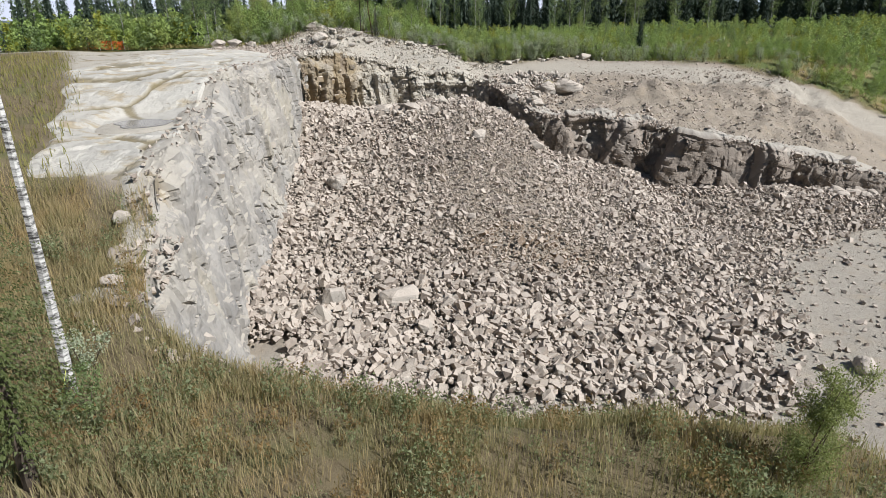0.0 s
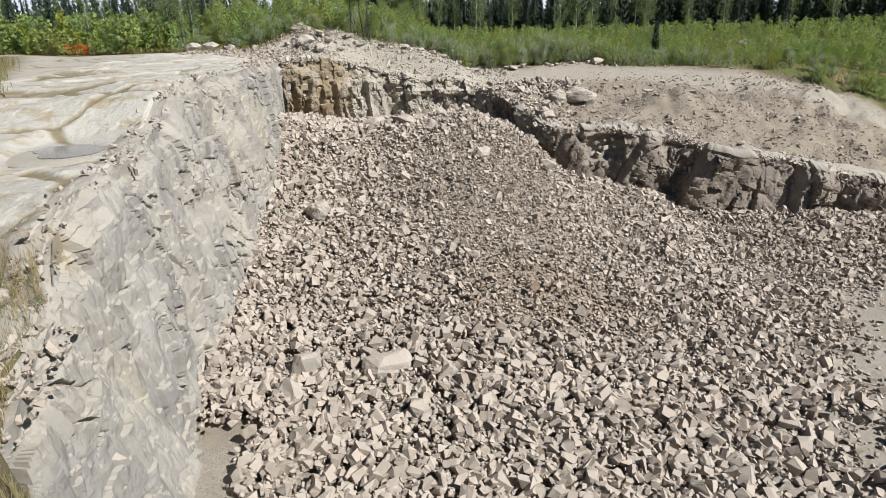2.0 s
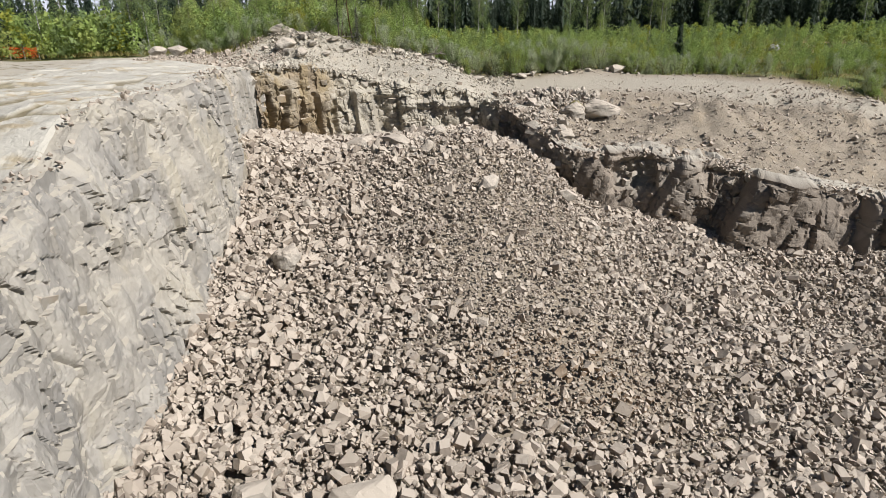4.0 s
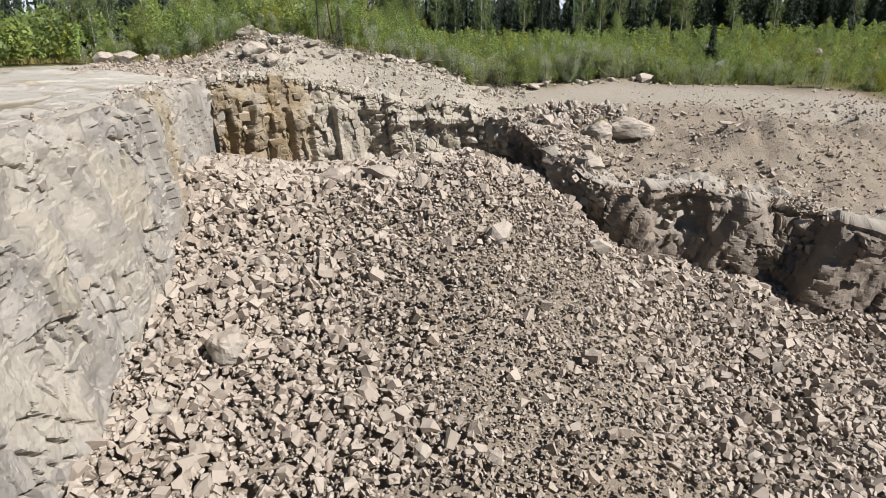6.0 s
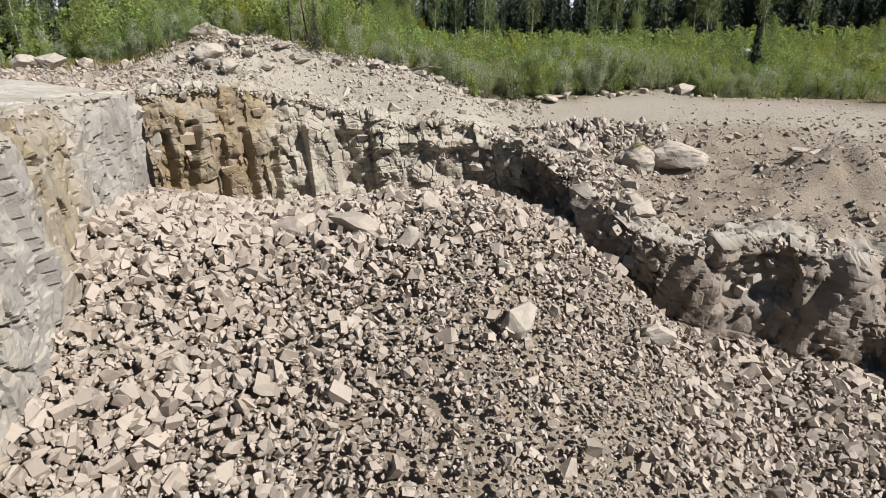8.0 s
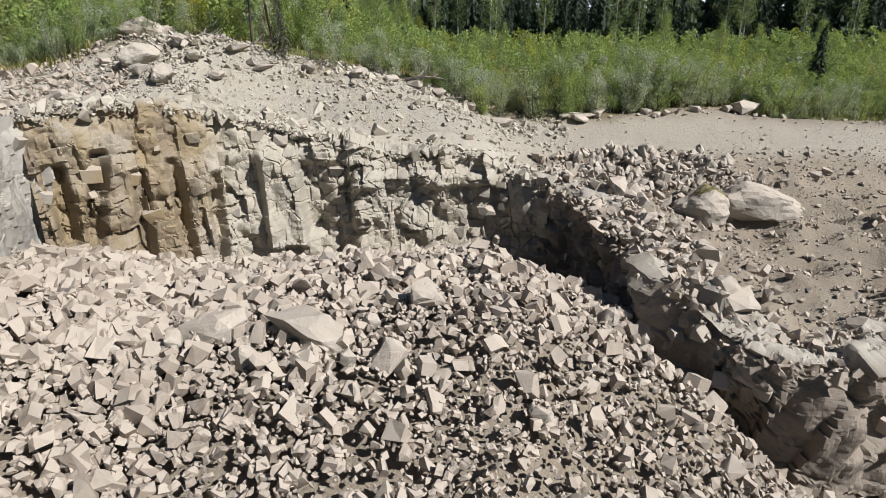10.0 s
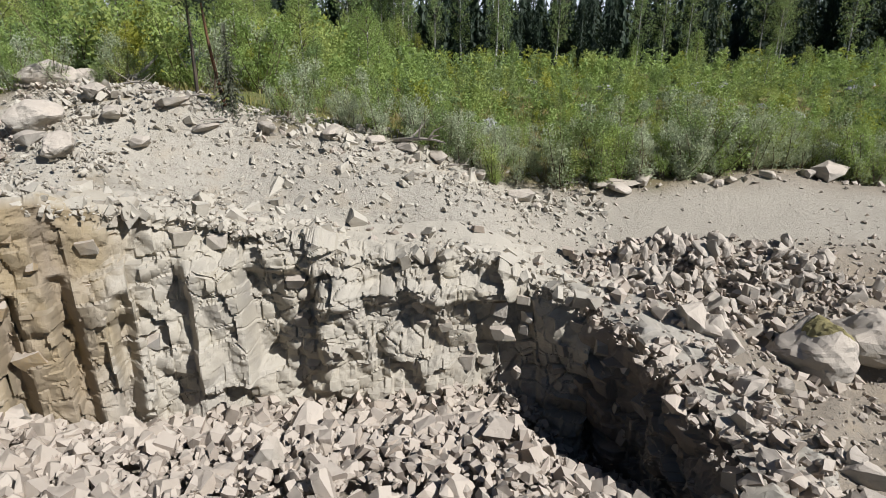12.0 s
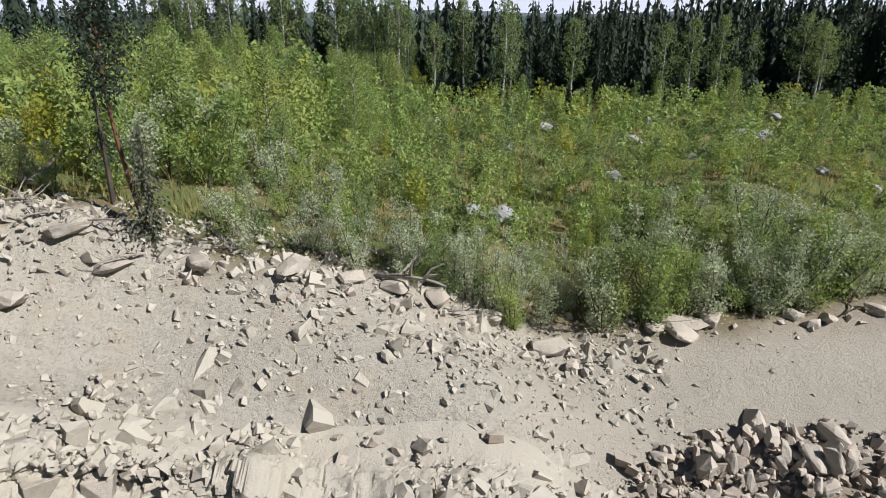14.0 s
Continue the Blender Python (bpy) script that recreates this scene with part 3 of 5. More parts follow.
def north_reach(x, y):
    return 0.75 + 0 * x, np.interp(x, [-13, -8.5, -7, 0, 4], [0.12, 0.12, 0.2, 0.2, 0.1])


def east_reach(x, y):
    hang = smooth(50.5, 52.5, y) * smooth(5.9, 5.4, x)
    return 0.8 + 0.2 * hang, np.interp(x, [5.6, 6.5, 9, 12, 15, 40], [0.0, -0.06, -0.02, 0.12, 0.14, 0.2]) * (1 - hang) - 0.14 * hang


rock_face("rock_face_west", "tall blasted face of pale grey jointed rock", [(-9.7, 14.5), (-8.15, 15.4)] + LEFT_EDGE[1:], 301, 0.065, west_reach,
          [((1.5, 1.8, 3.6), 0.5, 1.5), ((0.95, 1.1, 2.2), -0.34, 1.6), ((0.5, 0.62, 1.3), 0.3, 1.9), ((0.22, 0.26, 0.5), 0.12, 2.0)], (0.12, 0.16, 0.15), 0.4,
          [(-11.9, 46.0, 2.9, 5.4), (-10.3, 20.9, 0.8, 6.5)], dusty=0.2, cracks=0.45)
rock_face("rock_face_north", "low jointed back face with ochre stained blocks", BACK_EDGE, 402, 0.048, north_reach,
          [((1.6, 1.6, 1.8), 0.7, 1.6), ((1.0, 1.0, 0.9), -0.42, 1.7), ((0.55, 0.6, 0.6), 0.42, 2.0), ((0.24, 0.26, 0.22), 0.18, 2.0)], (0.06, -0.1, 0.25), 0.05,
          [(-11.4, 56.0, 3.4, 4.2), (-9.2, 57.4, 1.6, 5.5)], dusty=0.75, cracks=0.1, brown_west=-8.6,
          features=((-12.3, -11.9, 5.5, 9.6, -0.7, 0.1), (-11.3, -10.95, 6.0, 9.9, -0.7, -0.1), (-10.4, -10.1, 5.5, 9.2, -0.6, 0.05), (-9.5, -9.2, 5.5, 9.4, -0.6, 0.1), (-8.4, -8.1, 5.5, 8.8, -0.5, 0.0), (-6.9, -5.6, 6.0, 9.3, 0.55, 0.1), (-5.6, -3.9, 6.4, 8.9, -0.35, 0.15), (-3.6, 1.6, 8.0, 8.5, 0.4, 0.0), (0.4, 2.0, 5.0, 8.0, -0.25, 0.1)))
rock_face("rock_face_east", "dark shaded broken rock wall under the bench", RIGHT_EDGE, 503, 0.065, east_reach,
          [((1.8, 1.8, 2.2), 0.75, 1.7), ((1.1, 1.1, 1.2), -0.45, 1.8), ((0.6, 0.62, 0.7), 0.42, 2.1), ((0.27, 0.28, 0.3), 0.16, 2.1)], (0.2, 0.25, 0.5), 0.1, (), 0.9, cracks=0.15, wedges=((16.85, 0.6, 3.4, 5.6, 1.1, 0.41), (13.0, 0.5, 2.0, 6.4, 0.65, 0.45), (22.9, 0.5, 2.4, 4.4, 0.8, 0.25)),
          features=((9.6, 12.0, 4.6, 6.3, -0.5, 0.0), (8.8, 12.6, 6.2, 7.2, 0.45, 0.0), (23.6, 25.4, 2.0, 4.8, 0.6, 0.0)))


# ---- stones ----
def place(x, y, z, turn, size):
    return Matrix.Translation(Vector((x, y, z)) * UNIT) @ turn.to_matrix().to_4x4() @ Matrix.Diagonal((*size, 1))


def stone_shape(seed, cuts, worn=0.0, flat=(0.45, 0.95), keep=(0.3, 0.5), skew=0.13):
    """An angular block: a cube with corners and edges struck off. About one unit across."""
    rng = random.Random(seed)
    bm = bmesh.new()
    bmesh.ops.create_cube(bm, size=1.0)
    for v in bm.verts:
        v.co = Vector((v.co.x * 1.12, v.co.y * rng.uniform(0.75, 1.0), v.co.z * rng.uniform(*flat)))
        v.co += Vector([rng.uniform(-skew, skew) for _ in range(3)])
    lean = [rng.uniform(-3, 3) * skew for _ in range(2)]
    for v in bm.verts:
        v.co.x += lean[0] * v.co.z
        v.co.y += lean[1] * v.co.z
    for _ in range(cuts):
        n = Vector([rng.gauss(0, 1) for _ in range(3)]).normalized()
        bmesh.ops.bisect_plane(bm, geom=bm.verts[:] + bm.edges[:] + bm.faces[:], plane_co=n * rng.uniform(*keep), plane_no=n, clear_outer=True)
        rim = [e for e in bm.edges if e.is_boundary]
        if rim:
            bmesh.ops.contextual_create(bm, geom=rim)
    if worn:
        bmesh.ops.bevel(bm, geom=bm.edges[:], offset=worn, segments=1, affect="EDGES", profile=0.6)
    bmesh.ops.recalc_face_normals(bm, faces=bm.faces[:])
    bmesh.ops.triangulate(bm, faces=bm.faces[:])
    verts = np.array([v.co[:] for v in bm.verts])
    faces = np.array([[v.index for v in f.verts] for f in bm.faces])
    bm.free()
    verts -= (verts.max(0) + verts.min(0)) / 2
    return verts * 0.74, faces


def crushed_shape(seed, points=11, slim=0.62):
    """A crushed stone: the hull of a few points, none regular. About one unit across."""
    rng = random.Random(seed)
    bm = bmesh.new()
    size = (0.56, rng.uniform(slim, 0.95) * 0.5, rng.uniform(slim * 0.8, 0.85) * 0.5)
    for _ in range(points):
        d = Vector([rng.uniform(-1, 1) for _ in range(3)])
        d /= max(abs(c) for c in d) ** 0.55 * d.length**0.45
        bm.verts.new([d[i] * size[i] * rng.uniform(0.85, 1.05) for i in range(3)])
    hull = bmesh.ops.convex_hull(bm, input=bm.verts[:])
    bmesh.ops.delete(bm, geom=[v for v in bm.verts if not v.link_faces], context="VERTS")
    bmesh.ops.recalc_face_normals(bm, faces=bm.faces[:])
    bm.verts.index_update()
    verts = np.array([v.co[:] for v in bm.verts])
    faces = np.array([[v.index for v in f.verts] for f in bm.faces])
    bm.free()
    verts -= (verts.max(0) + verts.min(0)) / 2
    return verts, faces


def round_stone(seed):
    """A boulder rounded by ice, a little lumpy."""
    r = random.Random(seed)
    bm = bmesh.new()
    bmesh.ops.create_icosphere(bm, subdivisions=4, radius=0.62)
    verts = np.array([v.co[:] for v in bm.verts])
    faces = np.array([[v.index for v in f.verts] for f in bm.faces])
    bm.free()
    # flatten it against a few planes, softly
    for _ in range(9):
        n = np.array(Vector([r.gauss(0, 1) for _ in range(3)]).normalized())
        over = verts @ n - r.uniform(0.34, 0.48)
        verts -= np.maximum(over, 0)[:, None] * n * 0.7
    q = verts * 4 + seed
    verts *= (1 + 0.16 * fbm(q[:, 0], q[:, 1], q[:, 2], seed) + 0.16 * (facets(q, (1.3, 1.3, 1.3), seed, 1.4) - 0.4) + 0.05 * fbm(q[:, 0] * 4, q[:, 1] * 4, q[:, 2] * 4, seed + 3))[:, None]
    return verts * (1.05, 0.92, 0.85), faces


def rough_block(seed):
    """A blasted block: struck-off faces, broken edges, a hackly surface."""
    v, f = crushed_shape(seed, 22, 0.86)
    bm = bmesh.new()
    made = [bm.verts.new(c) for c in v]
    for t in f:
        bm.faces.new([made[i] for i in t])
    long = [e for e in bm.edges if e.calc_length() > 0.16]
    bmesh.ops.subdivide_edges(bm, edges=long, cuts=1, use_grid_fill=True)
    bmesh.ops.triangulate(bm, faces=bm.faces[:])
    bmesh.ops.subdivide_edges(bm, edges=[e for e in bm.edges if e.calc_length() > 0.13], cuts=1)
    bmesh.ops.triangulate(bm, faces=bm.faces[:])
    verts = np.array([c.co[:] for c in bm.verts])
    bm.verts.index_update()
    faces = np.array([[c.index for c in t.verts] for t in bm.faces])
    bm.free()
    q = verts * 3.0 + seed
    verts = verts * (1 + 0.08 * (facets(q, (1, 1, 1), seed, 1.5) - 0.4) + 0.09 * fbm(q[:, 0] * 1.3, q[:, 1] * 1.3, q[:, 2] * 1.3, seed, 2) + 0.035 * fbm(q[:, 0] * 4.5, q[:, 1] * 4.5, q[:, 2] * 4.5, seed + 9, 2))[:, None]
    return verts, faces


chip_shapes = [crushed_shape(500 + i, 8) for i in range(16)]
rubble_shapes = [crushed_shape(600 + i, 10 + i % 4) for i in range(12)] + [stone_shape(650 + i, 2, 0.0, (0.4, 0.85), (0.28, 0.44), 0.11) for i in range(28)]
block_shapes = [rough_block(700 + i) for i in range(16)]
round_shapes = [round_stone(800 + i) for i in range(6)]
block_meshes = [mesh_from("boulder", v, f, m_boulder) for v, f in block_shapes]
field_meshes = [mesh_from("field_boulder", v, f, m_fieldstone) for v, f in round_shapes]
round_meshes = [mesh_from("round_boulder", v, f, m_boulder) for v, f in round_shapes]


def turns(rng, n):
    q = rng.normal(size=(n, 4))
    q /= np.linalg.norm(q, axis=1)[:, None]
    w, x, y, z = q.T
    return np.stack([np.stack([1 - 2 * (y * y + z * z), 2 * (x * y - z * w), 2 * (x * z + y * w)], 1),
                     np.stack([2 * (x * y + z * w), 1 - 2 * (x * x + z * z), 2 * (y * z - x * w)], 1),
                     np.stack([2 * (x * z - y * w), 2 * (y * z + x * w), 1 - 2 * (x * x + y * y)], 1)], 1)


def gather(shapes, xyz, size, rng):
    """Many stones in one body: each shape turned, scaled and set down."""
    pick = rng.integers(len(shapes), size=len(xyz))
    rot = turns(rng, len(xyz))
    verts, faces, start = [], [], 0
    for i, (v, f) in enumerate(shapes):
        mine = np.flatnonzero(pick == i)
        if not len(mine):
            continue
        body = np.einsum("nij,kj->nki", rot[mine], v) * size[mine, None, None] + xyz[mine, None]
        verts.append(body.reshape(-1, 3))
        faces.append((f[None] + (start + np.arange(len(mine)) * len(v))[:, None, None]).reshape(-1, 3))
        start += len(mine) * len(v)
    return np.concatenate(verts), np.concatenate(faces)


def stuff(name, label, category, parts, material, smooth_faces=False):
    verts, faces, start = [], [], 0
    for v, f in parts:
        verts.append(v)
        faces.append(f + start)
        start += len(v)
    me = mesh_from(name, np.concatenate(verts), np.concatenate(faces), material, smooth_faces)
    return tagged(new(name, me), label, category, kind="stuff")


rng = np.random.default_rng(5)


HEAP_SIDE = [10.5, 13, 15.5, 17, 18.5, 22, 30, 36]


def heap_zone(n, pad=0.0):
    """Random places on the heap of blasted rock."""
    x, y = rng.uniform(-13, 32, n), rng.uniform(18.3, 58.5, n)
    h = pile(x, y)
    edge = away(x, y, LEFT_EDGE + BACK_EDGE[1:] + RIGHT_EDGE[1:])
    thin = smooth(0.16, 0.42, h + 0.22 * fbm(x * 0.5, y * 0.5, x * 0, 71) + pad)
    thin *= smooth(3.0, 5.5, away(x, y, FRONT_EDGE) + 0.5 * fbm(x, y, x * 0, 73))
    thin *= 1 - smooth(-6.0, -7.2, x) * smooth(25, 23.5, y)
    thin *= smooth(1.2, -1.0, x + 1.6 * fbm(x * 0.25, y * 0.25, x * 0, 79) - np.interp(y, [17, 20, 24, 28, 32, 36, 40, 48], HEAP_SIDE))
    ok = inside(x, y, PIT) & (edge > 0.45) & (rng.uniform(size=n) < thin)
    return x[ok], y[ok]


def fine_zone(x, y):
    """Where the heap is broken small: a tongue down its middle."""
    d = np.abs(x - np.interp(y, [28, 36, 44, 50], [6.5, 3.5, 2.5, 2.0]))
    return smooth(6.0, 1.5, d) * smooth(27, 33, y) * smooth(52, 46, y)


heap = []
x, y = heap_zone(26000)
size = np.exp(rng.normal(math.log(0.12), 0.32, len(x)))
heap.append(gather(chip_shapes, np.stack([x, y, land(x, y) + 0.02 + 0.19 * rng.uniform(size=len(x))], 1), size, rng))
x, y = heap_zone(80000)
fine = fine_zone(x, y)
size = np.exp(rng.normal(0, 0.5, len(x))) * (0.16 - 0.05 * fine + 0.06 * smooth(31, 25, y) + 0.04 * smooth(-3, -7, x) + 0.03 * smooth(44, 48, y))
size = np.clip(size, 0.08, 0.62)
heap.append(gather(rubble_shapes, np.stack([x, y, land(x, y) + 0.22 * size + 0.14 * rng.uniform(size=len(x))], 1), size, rng))
stuff("rubble", "heap of freshly blasted angular grey-beige rock", "rubble", heap, m_rubble)

# the larger blocks, one by one
blocks_made = 0
x, y = heap_zone(3600)
fine = fine_zone(x, y)
for px1, py1, f1 in zip(x, y, fine):
    chance = (1 - 0.93 * f1) * (0.35 + 0.65 * float(smooth(33, 22, py1)) + 0.5 * float(smooth(44, 48, py1)) + 0.3 * float(smooth(-3, -7, px1)))
    if blocks_made >= 150 or rng.uniform() > chance * 0.45 or px1 > 15 or math.hypot(px1 + 7.1, py1 - 38.0) < 1.5:
        continue
    s1 = float(np.clip(0.52 * math.exp(rng.normal(0, 0.35)), 0.36, 1.1))
    ob = new("boulder", block_meshes[int(rng.integers(len(block_meshes)))])
    ob.matrix_world = place(px1, py1, float(land(px1, py1)) + 0.22 * s1, Euler(rng.uniform(0, 6.28, 3).tolist()), (s1, s1 * rng.uniform(0.8, 1.05), s1 * rng.uniform(0.75, 1.0)))
    tagged(ob, "angular dusty grey block on the blasted heap", "boulder", group="large blocks on the heap")
    blocks_made += 1


def boulder(x, y, size, label, turn=(0, 0, 0), kind="block", which=0, sink=0.28, z=None, group="", name="boulder"):
    meshes = {"block": block_meshes, "round": round_meshes, "field": field_meshes}[kind]
    ob = new(name, meshes[which % len(meshes)])
    base = float(land(x, y)) if z is None else z
    size = (size,) * 3 if isinstance(size, (int, float)) else size
    ob.matrix_world = place(x, y, base + size[2] * sink, Euler([radians(a) for a in turn]), size)
    return tagged(ob, label, "boulder", group=group)


boulder(-7.15, 38.3, (1.3, 1.25, 1.35), "large pale smooth-sided boulder on the blasted heap", (10, 25, 40), "round", 2, 0.3, 3.85)
boulder(-2.3, 26.6, (1.8, 1.3, 1.1), "broad flat-topped pale slab on the heap", (12, -6, 20), "block", 2)
boulder(-5.4, 26.5, (1.2, 0.9, 1.6), "upright split slab leaning on the heap", (10, 15, 40), "block", 5)
boulder(-3.0, 48.0, (2.0, 1.2, 1.0), "long flat slab on top of the heap", (20, 14, -25), "block", 3)
boulder(-5.2, 48.3, (1.5, 1.2, 1.0), "pale slab on top of the heap", (5, -12, 10), "block", 7)
boulder(-0.5, 49.2, (0.95, 0.8, 1.2), "pointed block standing on the heap", (0, 20, 35), "block", 9)
boulder(2.1, 43.9, (1.25, 1.0, 1.0), "dark brownish block on the heap", (30, 0, 50), "block", 11)
boulder(6.2, 44.9, (1.15, 0.9, 0.9), "pale block at the side of the heap", (0, 25, 15), "block", 12)
mossy = boulder(8.4, 56.1, (2.0, 1.7, 1.5), "big rounded grey boulder with a mossy top", (0, 0, 20), "round", 2)
boulder(10.3, 56.4, (2.3, 1.7, 1.5), "big rounded dusty boulder beside another", (0, 0, -15), "round", 3)
moss_v = round_shapes[2][0]
moss_v = moss_v[moss_v[:, 2] > 0]
moss_a, moss_r = np.meshgrid(np.linspace(0, 2 * math.pi, 33), np.linspace(0.01, 1, 9))
moss_r = moss_r * (0.3 + 0.08 * fbm(np.cos(moss_a).ravel() * 1.6, np.sin(moss_a).ravel() * 1.6, 0 * moss_a.ravel(), 4).reshape(moss_a.shape))
moss_x, moss_y = (0.12 + moss_r * np.cos(moss_a)).ravel(), (-0.05 + moss_r * np.sin(moss_a)).ravel()
near_top = 1 / (((moss_x[:, None] - moss_v[:, 0]) ** 2 + (moss_y[:, None] - moss_v[:, 1]) ** 2) ** 2 + 1e-7)
moss_z = 0.02 + (near_top * moss_v[:, 2]).sum(1) / near_top.sum(1) + 0.012 - 0.03 * smooth(0.85, 1.0, np.repeat(np.linspace(0, 1, 9), 33))
k = Mat("dry_moss", 0.95)
new("moss", mesh_from("moss", np.stack([moss_x, moss_y, moss_z], 1), grid_faces(9, 33), k.done(k.mix(k.noise(9, 5), (0.2, 0.17, 0.07), (0.3, 0.26, 0.13)), k.noise(30, 4), 0.8, 0.05))).parent = mossy
boulder(16.7, 21.8, (0.75, 0.7, 0.75), "lone rounded boulder on the pit floor", (0, 0, 60), "round", 4)
boulder(2.05, 16.8, (0.5, 0.45, 0.75), "pale upright stone in the dry grass", (8, 10, 0), "block", 4)
boulder(-9.1, 15.8, (0.7, 0.6, 0.55), "pale block in the grass at the corner of the cliff", (0, 10, 30), "block", 9)
boulder(-8.7, 15.0, (0.55, 0.5, 0.4), "flat stone in the grass at the corner of the cliff", (0, 5, 70), "block", 3)
boulder(-10.3, 18.9, (0.6, 0.5, 0.65), "pale stone in the grass by the cliff edge", (0, 20, 40), "block", 6)
for bx, by, bs, br in ((-20.5, 61, 1.9, 0), (-22.2, 61.5, 1.3, 1), (-19.2, 61.8, 1.1, 5), (-13.9, 58.2, 0.9, 2), (-13.2, 57.6, 0.7, 3), (-13.5, 63.8, 1.9, 3), (-13.9, 65.8, 1.3, 4), (-12.9, 65.2, 1.2, 5), (-12.3, 61.3, 1.6, 1), (-11.4, 62.9, 1.0, 0), (-10.6, 62.2, 0.9, 2), (-15.6, 69.2, 1.6, 1), (-14.6, 68.8, 1.3, 5), (-10.9, 59.9, 1.3, 3), (-11.9, 60.2, 0.9, 4), (-9.4, 61.3, 0.8, 2)):
    boulder(bx, by, (bs * 0.8, bs * 0.7, bs * 0.62), "pale weathered boulder at the terrace edge", (0, 0, bx * 40), "round" if br % 2 else "block", br)
for i, (bx, by, bs) in enumerate(((1.4, 70.9, 1.2), (0.4, 71.4, 0.8), (6.8, 77, 0.9), (11.6, 81.5, 0.9), (17.3, 79.1, 0.8), (17.7, 76.3, 0.9), (17, 87.1, 1.7), (18.2, 87.3, 1.4), (2.5, 82.3, 1.0), (9.5, 84.5, 1.1), (17.9, 71.5, 0.8), (15.5, 69, 1.6), (13, 73, 0.5), (24, 82, 1.1), (22, 74, 1.3), (28, 88, 1.5), (5.3, 89, 1.0), (12.5, 91.5, 1.1), (-6.3, 73.5, 1.2), (-1.5, 88, 1.0), (32, 78, 1.2), (21, 92, 1.0))):
    boulder(bx, by, (bs, bs * 0.8, bs * 0.7), "grey field boulder among young birches", (0, 0, i * 57), "field", i, 0.2, group="boulders in the clearing")


def scatter(n, x0, x1, y0, y1, lo, hi, shapes, keep=None, sink=0.12):
    x, y = rng.uniform(x0, x1, n), rng.uniform(y0, y1, n)
    if keep is not None:
        ok = rng.uniform(size=n) < keep(x, y)
        x, y = x[ok], y[ok]
    size = lo * (hi / lo) ** (rng.uniform(size=len(x)) ** 2.2)
    return gather(shapes, np.stack([x, y, land(x, y) + sink * size], 1), size, rng)


not_pit = lambda x, y: (~inside(x, y, PIT)) * smooth(0.2, 0.6, away(x, y, PIT))
clear_at = lambda x: np.interp(x, [-30, -18, -10, -4, 2, 13, 20, 27, 33, 40, 55, 80], [60, 62, 63.9, 63.4, 63.7, 65.7, 64.4, 61.8, 57, 51, 42, 30])
loose = [
    scatter(8000, 4, 30, 47, 61.5, 0.06, 0.26, chip_shapes, not_pit),
    scatter(7500, 3, 34, 46, 66, 0.03, 0.2, chip_shapes, lambda x, y: not_pit(x, y) * (0.2 + 0.8 * smooth(0.0, 0.35, fbm(x * 0.5, y * 0.5, x * 0, 96)))),
    scatter(4200, 3, 34, 46, 61, 0.05, 0.42, rubble_shapes, lambda x, y: not_pit(x, y) * smooth(-0.05, 0.3, fbm(x * 0.45, y * 0.45, x * 0, 94))),
    scatter(4500, 5, 32, 47, 60, 0.07, 0.26, chip_shapes, lambda x, y: not_pit(x, y) * smooth(0.05, 0.3, fbm(x * 0.35, y * 0.35, x * 0, 98))),
    scatter(700, 9, 30, 16, 42, 0.12, 0.5, rubble_shapes, lambda x, y: inside(x, y, PIT) * smooth(4, 7, away(x, y, FRONT_EDGE))),
    scatter(4000, 8, 36, 16, 46, 0.04, 0.45, chip_shapes, lambda x, y: inside(x, y, PIT) * smooth(4, 7, away(x, y, FRONT_EDGE))),
    scatter(1400, -22, -8, 20, 62, 0.05, 0.35, chip_shapes, lambda x, y: not_pit(x, y) * smooth(0.45, 0.7, fbm(x * 0.25, y * 0.25, x * 0, 91) + 0.4 * smooth(2.5, 0.5, away(x, y, LEFT_EDGE)))),
    scatter(4200, -14, 36, 60, 71, 0.05, 0.42, chip_shapes, lambda x, y: smooth(1.0, 0.3, np.abs(y - clear_at(x) + 0.2)) * smooth(40, 20, x)),
    scatter(2200, 3.2, 12, 56.6, 62.2, 0.1, 0.4, rubble_shapes, lambda x, y: smooth(1.2, 0.7, ((x - 7.2) / 4.2) ** 2 + ((y - 59.3) / 2.1) ** 2) * not_pit(x, y), 0.4),
    scatter(350, 3.8, 9.5, 47.5, 57, 0.08, 0.4, rubble_shapes, not_pit, 0.3),
    scatter(1700, 3, 34, 42, 59, 0.08, 0.5, rubble_shapes, lambda x, y: smooth(1.6, 0.3, away(x, y, RIGHT_EDGE)) * 0.8 * ~inside(x, y, PIT), 0.3),
    scatter(900, -13.5, 4, 54, 61, 0.06, 0.4, rubble_shapes, lambda x, y: smooth(1.3, 0.3, away(x, y, BACK_EDGE)) * ~inside(x, y, PIT), 0.3),
    scatter(700, 3, 6.5, 48.5, 58, 0.1, 0.5, rubble_shapes, lambda x, y: smooth(1.5, 0.2, away(x, y, RIGHT_EDGE[:6])) * ~inside(x, y, PIT), 0.3),
    scatter(300, -9.8, -4.5, 12.6, 20, 0.1, 0.5, rubble_shapes, lambda x, y: smooth(1.3, 0.3, away(x, y, [(-9.6, 19.0), (-8.7, 16.5), (-7.6, 14.6), (-6.2, 13.6), (-5.0, 13.4)])), 0.15),
    scatter(500, -9.5, -7, 14, 30, 0.1, 0.4, chip_shapes, lambda x, y: not_pit(x, y) * 0.6),
]


